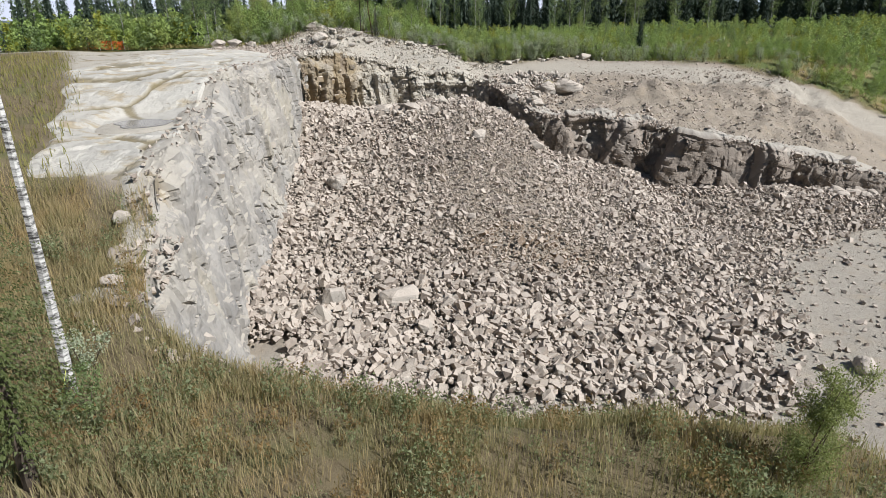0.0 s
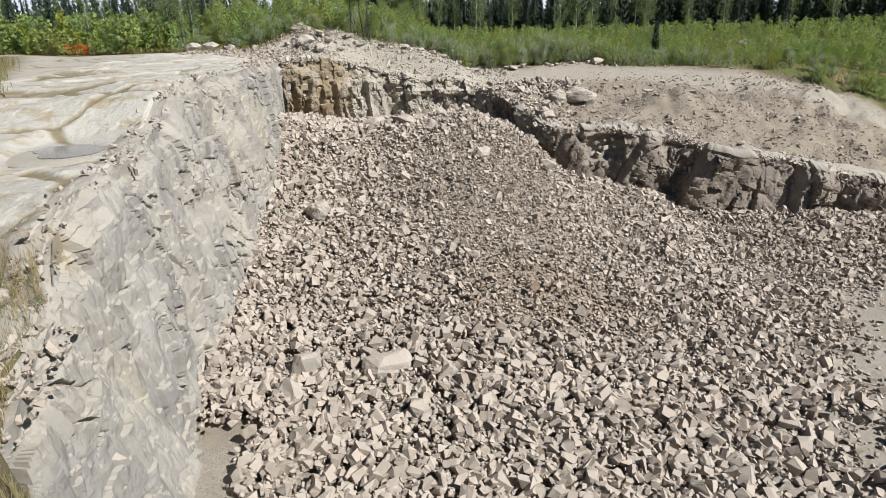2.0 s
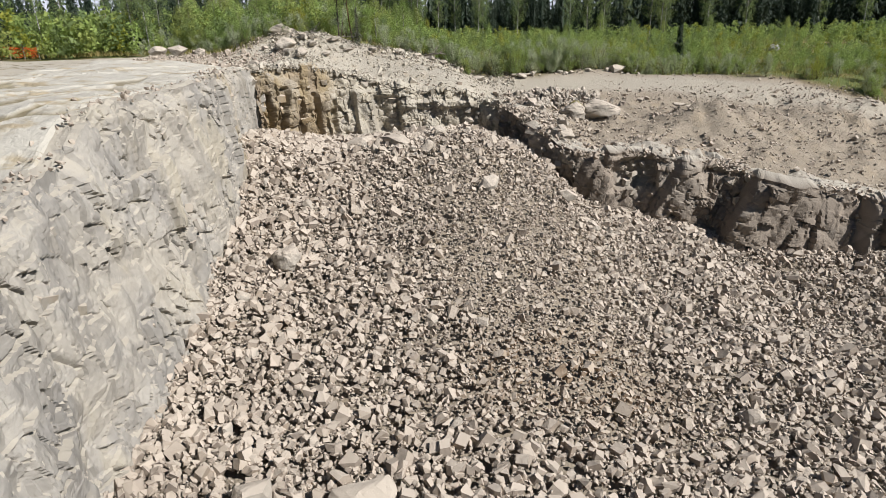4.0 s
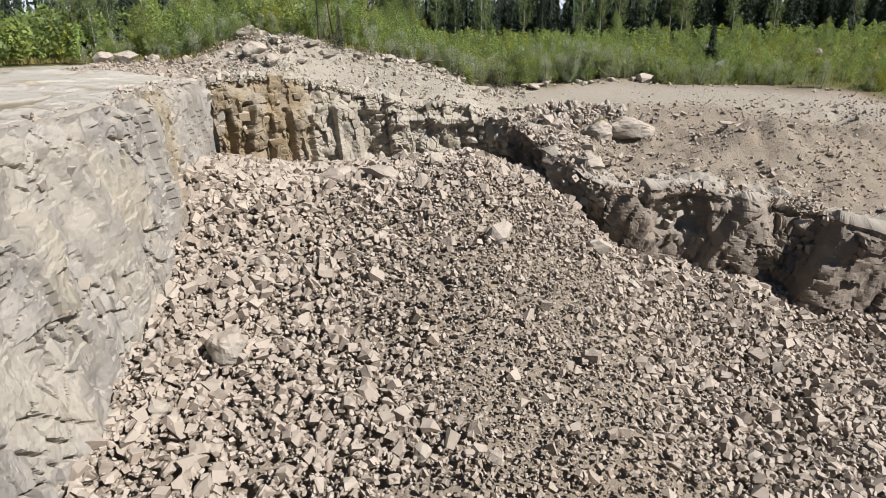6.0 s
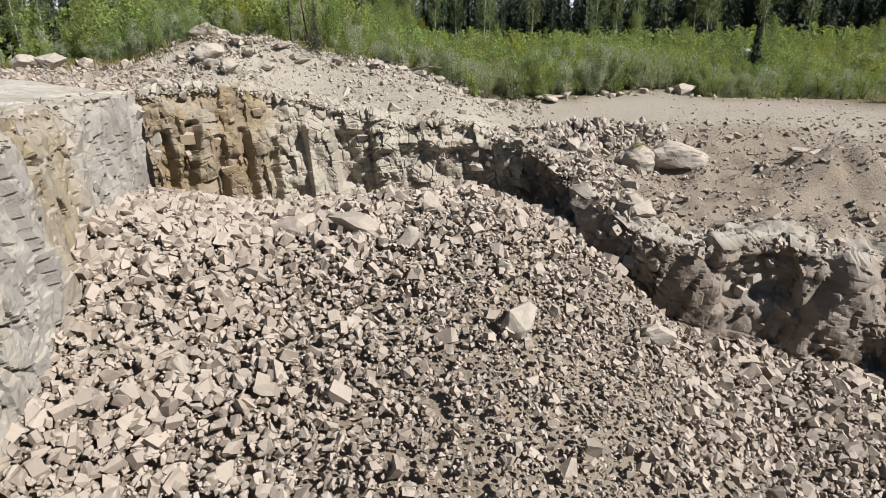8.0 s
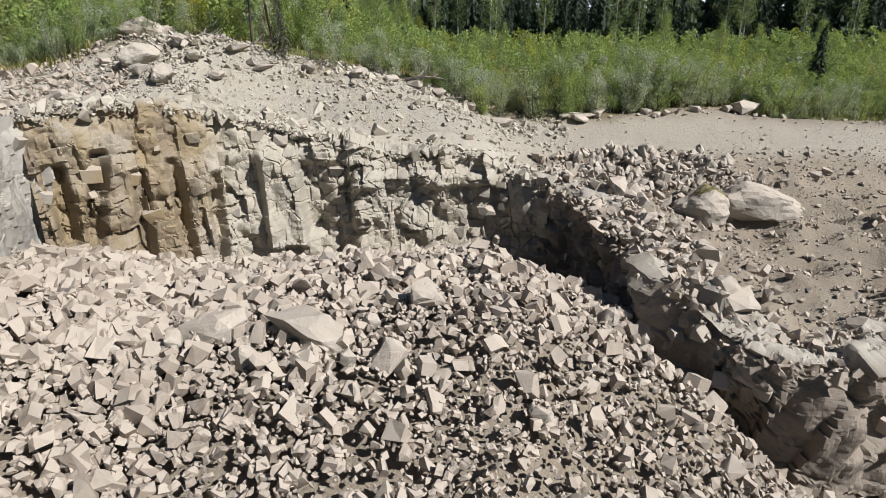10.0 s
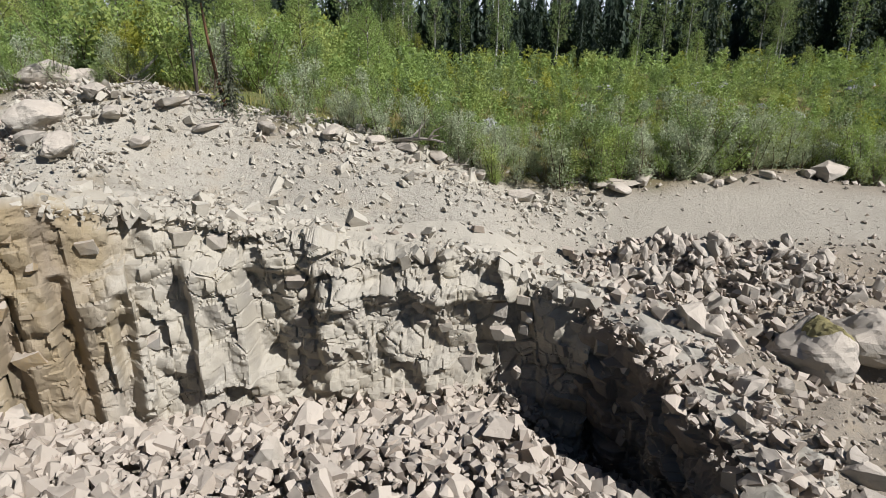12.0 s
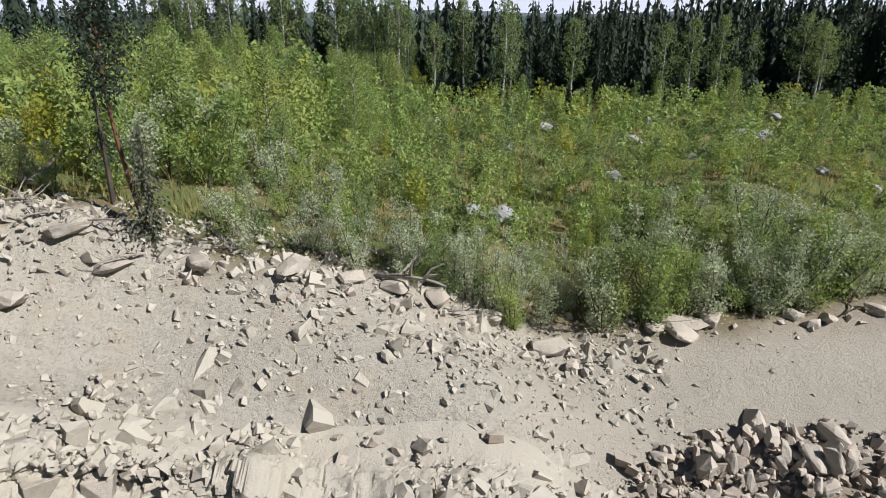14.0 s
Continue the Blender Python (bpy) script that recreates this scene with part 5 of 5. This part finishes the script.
# saplings along the edge of the clearing
bush_shapes = [sapling_shape(900 + i, 1.0, 1500, 0.03, 0.15 + 0.05 * (i % 3), 0.03, 3, 4 if i % 2 else 2, True) for i in range(8)]
bush_pieces = [pieces_of(s, m_twig, [m_leaf_young, m_leaf_grey, m_leaf_birch, m_leaf_yellow]) for s in bush_shapes]
bush_label = ["young green birch sapling on rough ground", "grey-green willow bush on the stony bank", "dark green birch sapling in the clearing", "small yellowing birch in the clearing"]
made = 0
while made < 295:
    bx = vr.uniform(-24, 34) if made < 215 else vr.uniform(-5, 17)
    by = clear_at(bx) + (0.15 + 6 * vr.uniform() ** 1.2 if made < 215 else 0.1 + 1.1 * vr.uniform())
    dense = fbm(np.array([bx * 0.35]), np.array([by * 0.35]), np.array([0.0]), 55)[0]
    open_patch = math.hypot(bx - 3.0, (by - 67.6) * 1.2) < 1.7 or math.hypot(bx - 15.5, by - 68.5) < 1.8
    if open_patch or vr.uniform() > 0.75 + 0.7 * dense:
        continue
    near = by - clear_at(bx) < 4
    if -11 < bx < -5.5 and by < 66.5 and vr.uniform() < 0.75:
        continue
    tone = int(vr.choice(4, p=[0.27, 0.6, 0.1, 0.03] if near else [0.6, 0.1, 0.27, 0.03]))
    tall = vr.uniform(0.9, 2.0) * (1.0 + 0.9 * smooth(-2, -12, bx) * smooth(65, 68, by)) * (1.3 if near and 3 < bx < 16 else 1.0)
    plant("sapling", bush_label[tone], "sapling", bush_pieces[int(vr.integers(8))][tone], bx, by, vr.uniform(0, 6.28), float(tall), "saplings at the clearing's edge")
    made += 1

# the far part of the clearing, too many to count
far_shapes = [sapling_shape(950 + i, 1.0, 300, 0.055, 0.17 + 0.03 * (i % 3), 0.03, 3, 1 + i % 3, True) for i in range(8)]
farther_shapes = [sapling_shape(960 + i, 1.0, 90, 0.11, 0.2, 0.03, 3, 1 + i % 3, True) for i in range(8)]
green, yellow, dark = [], [], []
all_x, all_y = vr.uniform(-46, 80, 8200), vr.uniform(50, 100, 8200)
thick = 1.0 + 0.75 * fbm(all_x * 0.2, all_y * 0.2, all_x * 0, 57) + 0.5 * smooth(-4, -16, all_x) - 0.22 * smooth(6, 14, all_x) * smooth(70, 76, all_y)
grow = (vr.uniform(size=8200) < thick) & (all_y > clear_at(all_x) + np.where((all_x > -24) & (all_x < 34), 4.5, 0.5))
all_z = land(all_x, all_y)
for bx, by, bz in zip(all_x[grow], all_y[grow], all_z[grow]):
    tall = 0.75 + 1.5 * vr.uniform() ** 1.5 + 1.8 * float(smooth(-1, -10, bx)) * vr.uniform()
    pick = vr.uniform()
    (yellow if pick > 0.88 else dark if pick > 0.6 else green).append(moved((far_shapes if by < 84 and -24 < bx < 40 else farther_shapes)[int(vr.integers(8))][1], bx, by, bz, vr.uniform(0, 6.28), tall))
stuff("thicket", "bright green young birch thicket across the clearing", "thicket", green, m_leaf_young)
stuff("thicket", "dark green young birch thicket across the clearing", "thicket", dark, m_leaf_birch)
stuff("thicket", "yellowing young birches in the clearing", "thicket", yellow, m_leaf_yellow)


def blades(n, x0, x1, y0, y1, keep, lo, hi, width, seed, lean=0.35):
    """Grass: bent two-piece blades."""
    r = np.random.default_rng(seed)
    x, y = r.uniform(x0, x1, n), r.uniform(y0, y1, n)
    ok = r.uniform(size=n) < keep(x, y)
    x, y = x[ok], y[ok]
    n = len(x)
    z = land(x, y)
    h = r.uniform(lo, hi, n) * (0.75 + 0.6 * value_noise(x * 0.8, y * 0.8, x * 0, 13))
    a = r.uniform(0, 2 * math.pi, n)
    out = r.uniform(0.05, lean, n) * h
    face = r.uniform(0, 2 * math.pi, n)
    side = np.stack([np.cos(face), np.sin(face), 0 * face], 1) * (width * r.uniform(0.7, 1.3, n))[:, None]
    root = np.stack([x, y, z - 0.02], 1)
    mid = root + np.stack([np.cos(a) * out * 0.35, np.sin(a) * out * 0.35, h * 0.6], 1)
    tip = root + np.stack([np.cos(a) * out, np.sin(a) * out, h], 1)
    v = np.stack([root - side, root + side, mid + side * 0.9, mid - side * 0.9, tip + side * 0.25, tip - side * 0.25], 1).reshape(-1, 3)
    i = np.arange(n)[:, None] * 6
    return v, np.concatenate([i + [0, 1, 2, 3], i + [3, 2, 4, 5]])


def bank_soil(x, y):
    w = 1.2 * fbm(x * 0.35, y * 0.35, x * 0, 35)
    ins = inside(x, y, PIT)
    a = (~ins) * smooth(21.8, 19.8, y + w)
    b = ins * smooth(6.2, 4.0, away(x, y, FRONT_EDGE) + w) * smooth(19.5, 17, y) * smooth(14, 10, x)
    return np.maximum(a, b) * (0.25 + 0.75 * smooth(-0.25, 0.2, fbm(x * 0.45, y * 0.45, x * 0, 61)))


stuff("dry_grass", "tall dry straw-coloured grass on the bank", "grass", [blades(190000, -17, 12, 8.6, 21.5, lambda x, y: bank_soil(x, y) * (0.42 + 0.58 * smooth(-0.25, 0.25, fbm(x * 1.1, y * 1.1, x * 0, 62))), 0.15, 0.62, 0.007, 1),
    blades(45000, -24, 16, 1, 8.6, lambda x, y: bank_soil(x, y) * smooth(1, 8, y) * smooth(-24, -15, x) * smooth(16, 10, x), 0.15, 0.55, 0.009, 6)], m_grass)
weed_shapes = [sapling_shape(980 + i, 0.42, 80, 0.036, 0.26, 0.05, 3, 2, True)[1] for i in range(6)]
weeds, rusty = [], []
all_x, all_y = vr.uniform(-14, 13, 9000), vr.uniform(8.6, 20.5, 9000)
grow = vr.uniform(size=9000) < bank_soil(all_x, all_y) * (0.4 + 1.6 * fbm(all_x * 0.7, all_y * 0.7, all_x * 0 + 2.0, 66)) * (0.55 + 0.45 * smooth(-6, -2, all_x))
all_z = land(all_x, all_y)
for bx, by, bz in zip(all_x[grow], all_y[grow], all_z[grow]):
    (rusty if vr.uniform() < 0.28 else weeds).append(moved(weed_shapes[int(vr.integers(6))], bx, by, bz, vr.uniform(0, 6.28), 0.5 + 1.7 * vr.uniform() ** 1.5))
stuff("weeds", "olive green weeds among the dry grass", "weeds", weeds, m_weed)
stuff("weeds", "withered rust-brown weeds among the dry grass", "weeds", rusty, m_weed_dry)
heath_zone = lambda x, y: smooth(0.2, 1.4, y - clear_at(x)) * (0.35 + 0.65 * smooth(-0.3, 0.3, fbm(x * 0.4, y * 0.4, x * 0, 67)))
stuff("heath", "low grass and heath between the saplings", "grass", [
    blades(40000, -28, 36, 58, 80, heath_zone, 0.12, 0.34, 0.018, 2, 0.7), blades(40000, -45, 80, 45, 102, heath_zone, 0.15, 0.38, 0.035, 3, 0.7),
    blades(9000, -34, -12, 18, 50, lambda x, y: smooth(2.6, 0.8, x - np.interp(y, [20, 25, 31, 42, 60], [-14.5, -17.5, -20, -27, -38])), 0.2, 0.5, 0.02, 4),
    blades(5000, -40, -15, 62, 68, lambda x, y: 0.7 + 0 * x, 0.15, 0.4, 0.02, 5)], m_heath)

# the forest edge
birch_pieces = [pieces_of(birch_shape(1000 + i, 8.0, 1700, 0.135, 0.28 + 0.06 * (i % 3), 0.17 + 0.03 * (i % 3)), m_bark_birch, [m_leaf_birch])[0] for i in range(5)]
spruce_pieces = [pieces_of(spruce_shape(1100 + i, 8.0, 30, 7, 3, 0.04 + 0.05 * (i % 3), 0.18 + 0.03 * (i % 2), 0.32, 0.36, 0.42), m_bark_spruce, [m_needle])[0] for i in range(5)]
for n in range(150):
    tx = -24 + 124 * (n + vr.uniform(-1.2, 1.2)) / 150
    birch_here = vr.uniform() < 0.34 - 0.28 * float(smooth(10, 22, tx)) + 0.3 * value_noise(np.array([tx * 0.3]), np.array([0.0]), np.array([0.0]), 88)[0]
    ty = (97.0 if birch_here else 99.5) + vr.uniform(0, 4) - 5 * float(smooth(40, 90, tx))
    tall = (vr.uniform(4.6, 8.6) if birch_here else vr.uniform(4.4, 8.4)) + 1.2 * float(smooth(15, 28, tx)) + 0.5 * float(smooth(0, -12, tx))
    if birch_here:
        plant("birch", "tall slim birch with a white trunk at the forest edge", "birch", birch_pieces[int(vr.integers(5))], tx, ty, vr.uniform(0, 6.28), tall / 8, "birches of the forest edge")
    else:
        plant("spruce", "dark green spruce at the forest edge", "spruce", spruce_pieces[int(vr.integers(5))], tx, ty, vr.uniform(0, 6.28), tall / 8, "spruces of the forest edge")
# trees behind the terrace
for i in range(46):
    tx = -24 - 40 * vr.uniform()
    ty = 63 + 16 * vr.uniform() + 0.25 * (tx + 24) * vr.uniform()
    tall = vr.uniform(4.5, 7.0)
    if vr.uniform() < 0.6:
        plant("birch", "birch with a pale trunk behind the rock terrace", "birch", birch_pieces[int(vr.integers(5))], tx, ty, vr.uniform(0, 6.28), tall / 8, "trees behind the terrace")
    else:
        plant("spruce", "green spruce behind the rock terrace", "spruce", spruce_pieces[int(vr.integers(5))], tx, ty, vr.uniform(0, 6.28), tall / 8, "trees behind the terrace")
# trees along the terrace's outer side
for i in range(16):
    ty = 14 + 3.2 * i
    tx = float(np.interp(ty, [14, 25, 31, 42, 60], [-14.5, -19, -23, -30, -42])) - 4 * vr.uniform()
    plant("birch", "birch beside the rock terrace", "birch", birch_pieces[int(vr.integers(5))], tx, ty, vr.uniform(0, 6.28), vr.uniform(4.5, 6.5) / 8, "trees beside the terrace")
# the depth of the forest
deep_shapes = [spruce_shape(1200 + i, 8.0, 9, 5, 1, 0.06, 0.19, 0.3, 0.9, 0.45, 8, 6)[1] for i in range(5)]
deep = []
for _ in range(760):
    tx, ty = vr.uniform(-70, 120), 102 + 50 * vr.uniform() ** 1.9
    deep.append(moved(deep_shapes[int(vr.integers(5))], tx, ty, lowest(tx, ty), vr.uniform(0, 6.28), vr.uniform(0.75, 1.06) + 0.2 * float(smooth(12, 28, tx))))
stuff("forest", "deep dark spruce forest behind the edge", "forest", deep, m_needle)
# wooded ridges at the horizon
ridge_x = np.linspace(-2600, 2600, 260)
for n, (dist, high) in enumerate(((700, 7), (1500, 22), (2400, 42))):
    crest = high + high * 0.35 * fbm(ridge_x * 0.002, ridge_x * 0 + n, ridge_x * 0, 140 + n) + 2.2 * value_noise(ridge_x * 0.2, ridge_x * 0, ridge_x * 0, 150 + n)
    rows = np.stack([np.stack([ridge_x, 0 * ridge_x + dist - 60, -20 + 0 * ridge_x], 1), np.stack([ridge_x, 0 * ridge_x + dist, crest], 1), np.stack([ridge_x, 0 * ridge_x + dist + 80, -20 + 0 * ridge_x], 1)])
    k = Mat("hazed_ridge_wood", 1.0)
    # farther ridges paler and bluer: distance haze mixed into the base colour
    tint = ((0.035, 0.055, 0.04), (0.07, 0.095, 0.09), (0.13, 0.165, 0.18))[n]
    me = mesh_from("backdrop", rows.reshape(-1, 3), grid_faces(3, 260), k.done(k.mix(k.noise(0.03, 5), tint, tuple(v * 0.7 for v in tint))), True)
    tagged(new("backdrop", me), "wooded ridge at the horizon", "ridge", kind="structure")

# hazy sky low over the ridges
bow = np.linspace(-0.8, 0.8, 49)
k = Mat("haze_glow", 1.0)
up = k.n("ShaderNodeSeparateXYZ")
k.put(up.inputs[0], k.pos)
glow = k.n("ShaderNodeEmission")
k.put(glow.inputs[0], k.mix(k.ramp(up.outputs[2], 30, 700), (0.62, 0.64, 0.75), (0.42, 0.5, 0.72)))
k.t.links.new(glow.outputs[0], k.t.nodes["Material Output"].inputs[0])
rows = np.stack([np.column_stack([3600 * np.sin(bow), 3600 * np.cos(bow), 0 * bow + h]) for h in (-60, 40, 120, 210)])
tagged(new("backdrop", mesh_from("backdrop", rows.reshape(-1, 3), grid_faces(4, 49), k.m, True)), "pale hazy sky low over the ridges", "sky", kind="structure")

# the birch and the spruce by the take-off side of the pit
near_birch = birch_shape(1301, 12.0, 700, 0.14, 0.72, 0.14)
plant("birch", "slim white-trunked birch at the pit's rim", "birch", pieces_of(near_birch, m_bark_birch, [m_leaf_birch])[0], -7.85, 11.4, 0.4, 1.0)
near_spruce = spruce_shape(1302, 10.0, 62, 11, 22, 0.1, 0.15, 0.45, 0.07, 0)
plant("spruce", "shady green spruce beside the birch", "spruce", pieces_of(near_spruce, m_bark_spruce, [m_needle_near])[0], -7.0, 8.7, 0.0, 1.0)
plant("sapling", "grey-green bush under the birch", "sapling", pieces_of(sapling_shape(1333, 1.5, 900, 0.06, 0.34, 0.06, 4, 3), m_twig, [m_leaf_grey])[0], -8.0, 12.2, 0.0, 1.0)
plant("sapling", "leafy bush at the foot of the birch", "sapling", pieces_of(sapling_shape(1334, 1.3, 800, 0.06, 0.34, 0.06, 4, 3), m_twig, [m_leaf_birch])[0], -6.9, 10.6, 0.0, 1.0)
near_bush = sapling_shape(1303, 2.2, 14000, 0.03, 0.25, 0.02, 4, 4, True)
plant("sapling", "dense olive green birch sapling in the dry grass", "sapling", pieces_of(near_bush, m_twig, [m_leaf_olive])[0], 7.8, 10.9, 0.0, 1.35)

# a cord slung from the birch
cord_u = np.linspace(0, 1, 12)
cord = np.stack([-7.75 + 0.5 * cord_u, 11.25 - 2.0 * cord_u, 7.15 - 1.25 * cord_u - 0.12 * np.sin(math.pi * cord_u)], 1)
k = Mat("cord_fibre", 0.7)
tagged(new("cord", mesh_from("cord", *tube(cord, np.full(12, 0.009), 5), k.done(k.mix(k.noise(30, 2), (0.5, 0.55, 0.12), (0.38, 0.42, 0.1))))), "thin yellow-green cord tied to the birch trunk", "cord")

# the ragged spruce and the pine on the crest
rag = spruce_shape(1304, 4.8, 15, 4, 9, 0.25, 0.17, 0.48, 0.1, 0)
plant("spruce", "ragged half-dead spruce on the crest", "spruce", pieces_of(rag, m_bark_spruce, [m_needle])[0], -9.0, 65.0, 0.0, 1.0)
pine = birch_shape(1305, 5.6, 2600, 0.085, 0.6, 0.15)
plant("pine", "pine with a red-brown trunk on the crest", "pine", pieces_of(pine, m_bark_pine, [m_needle])[0], -7.7, 64.0, 0.0, 1.0)
dry = spruce_shape(1306, 2.6, 20, 7, 6, 0.05, 0.3, 0.4, 0.13, 0)
plant("spruce", "small grey dried-up spruce on the crest", "spruce", pieces_of(dry, m_wood_dead, [m_needle_dull])[0], -7.3, 63.5, 0.0, 1.0)

# trees that stand out in the clearing
lone = spruce_shape(1307, 3.4, 20, 7, 4, 0.02, 0.2, 0.25, 0.3, 0.4)
lone_pieces = pieces_of(lone, m_bark_spruce, [m_needle])[0]
for tx, ty, s1 in ((21.3, 74.0, 1.0), (-1.5, 92.0, 0.75), (7.5, 93.5, 0.7), (13.0, 95.0, 0.65), (-7.5, 91.0, 0.9), (25.5, 93.0, 0.8)):
    plant("spruce", "young dark spruce standing in the clearing", "spruce", lone_pieces, tx, ty, tx, s1, "young spruces of the clearing")
young = [pieces_of(birch_shape(1310 + i, 3.2, 4200, 0.046, 0.12, 0.2), m_bark_birch, [m_leaf_young, m_leaf_yellow]) for i in range(3)]
for i, (tx, ty, s1) in enumerate(((17.5, 90.5, 1.1), (14.2, 96.0, 0.8), (19.5, 84.0, 0.95), (4.5, 95.5, 0.8), (24.0, 88.0, 0.9), (-9.5, 86.0, 1.1), (-11.5, 79.0, 1.2), (-13.0, 74.0, 1.2), (30.0, 90.0, 1.0), (-16.5, 70.0, 1.3), (-18.0, 76.0, 1.4), (11.0, 88.5, 0.7), (36.0, 84.0, 0.9))):
    plant("birch", "slender young birch above the thicket", "birch", young[i % 3][0], tx, ty, 1.7 * i, s1, "young birches of the clearing")
for i in range(70):
    tx, ty = -3.5 - 21 * vr.uniform(), 68.5 + 27 * vr.uniform()
    plant("birch", "slender young birch in the dense young wood", "birch", young[i % 3][0], tx, ty, 1.3 * i, vr.uniform(0.75, 1.35) + 0.3 * float(smooth(-8, -16, tx)), "young wood behind the crest")
for tx, ty, s1 in ((-16.0, 95.0, 1.0), (-13.0, 97.0, 1.05), (-9.0, 97.5, 1.15), (-7.0, 99.0, 1.2), (-5.2, 98.0, 1.0)):
    plant("birch", "broad light-crowned birch at the corner of the forest", "birch", birch_pieces[int(vr.integers(5))], tx, ty, tx, s1, "birches of the forest edge")
plant("birch", "bright yellow young birch before the forest", "birch", young[1][1], -3.3, 96.5, 0.5, 0.85)


# dead wood on the crest
def dead_branch(x, y, long, turn, label, seed, thick=0.05):
    r = np.random.default_rng(seed)
    u = np.linspace(0, 1, 7)
    line = np.stack([u * long, 0.12 * long * np.sin(3 * u + r.uniform(0, 6)), thick + 0.12 * long * np.sin(2.4 * u) * r.uniform(0.3, 1)], 1)
    parts = [tube(line, np.linspace(thick, thick * 0.35, 7), 6)]
    for _ in range(5):
        k = int(r.integers(1, 6))
        tip = line[k] + np.array([r.uniform(0.1, 0.3), r.normal(0, 0.25), r.uniform(0.0, 0.35)]) * long
        parts.append(tube([line[k], (line[k] + tip) / 2 + r.normal(0, 0.03, 3), tip], [thick * 0.5, thick * 0.35, thick * 0.15], 4))
    ob = new("dead_branch", mesh_from("dead_branch", *joined(parts), m_wood_dead))
    ob.matrix_world = place(x, y, lowest(x, y), Euler((0, 0, turn)), (1, 1, 1))
    return tagged(ob, label, "branch", group="dead wood on the crest")


dead_branch(-1.9, 63.9, 1.9, -0.75, "pale fallen log with broken limbs", 21, 0.08)
dead_branch(-13.0, 66.4, 2.2, -0.4, "thick weathered trunk lying between boulders", 22, 0.17)
for i, (bx, by, bl) in enumerate(((-11.0, 63.6, 1.2), (-10.2, 63.4, 1.4), (-9.4, 63.7, 1.1), (-8.8, 63.3, 1.3), (-8.1, 63.2, 1.0), (-7.4, 63.0, 1.0), (-6.2, 63.4, 0.9), (-5.0, 63.2, 0.8), (-3.6, 63.4, 0.9), (-0.4, 63.3, 0.8), (1.0, 63.5, 0.9), (-12.2, 64.9, 1.5), (3.6, 64.4, 0.9), (7.4, 65.2, 0.8), (10.5, 65.4, 1.0))):
    dead_branch(bx, by, bl, 2.1 * i, "dry torn root on the stony crest", 30 + i, 0.035)

# the orange safety net at the terrace's far end
net_u = np.linspace(0, 1, 25)
net = new("safety_net")
net_at = np.stack([-35.5 + 4.2 * net_u, 62.5 - 1.2 * net_u, 0 * net_u], 1)
net_at[:, 2] = land(net_at[:, 0], net_at[:, 1]) + 0.1
net.matrix_world = place(-35.5, 62.5, 0, Euler((0, 0, 0)), (1, 1, 1))
k = Mat("orange_plastic", 0.5)
m_net = k.done(k.mix(k.noise(6, 3), (0.75, 0.13, 0.03), (0.6, 0.1, 0.03)))
strands = [tube(net_at + np.array([0, 0, 0.08 + 0.11 * n]) - np.stack([0 * net_u, 0 * net_u, 0.12 * np.abs(np.sin(9 * net_u))], 1), np.full(25, 0.022), 3) for n in range(7)]
strands += [tube([net_at[n] + (0, 0, 0.05), net_at[n] + (0, 0, 0.72)], [0.022, 0.022], 3) for n in range(25)]
mesh_net = mesh_from("mesh", joined(strands)[0] - (-35.5, 62.5, 0), joined(strands)[1], m_net)
new("mesh", mesh_net).parent = net
for n in (0, 8, 16, 24):
    post = tube([net_at[n] - (0, 0, 0.2), net_at[n] + (0, 0, 0.95)], [0.035, 0.03], 6)
    new("post", mesh_from("post", post[0] - (-35.5, 62.5, 0), post[1], m_wood_dead)).parent = net
tagged(net, "sagging orange plastic safety net on wooden posts", "safety net")
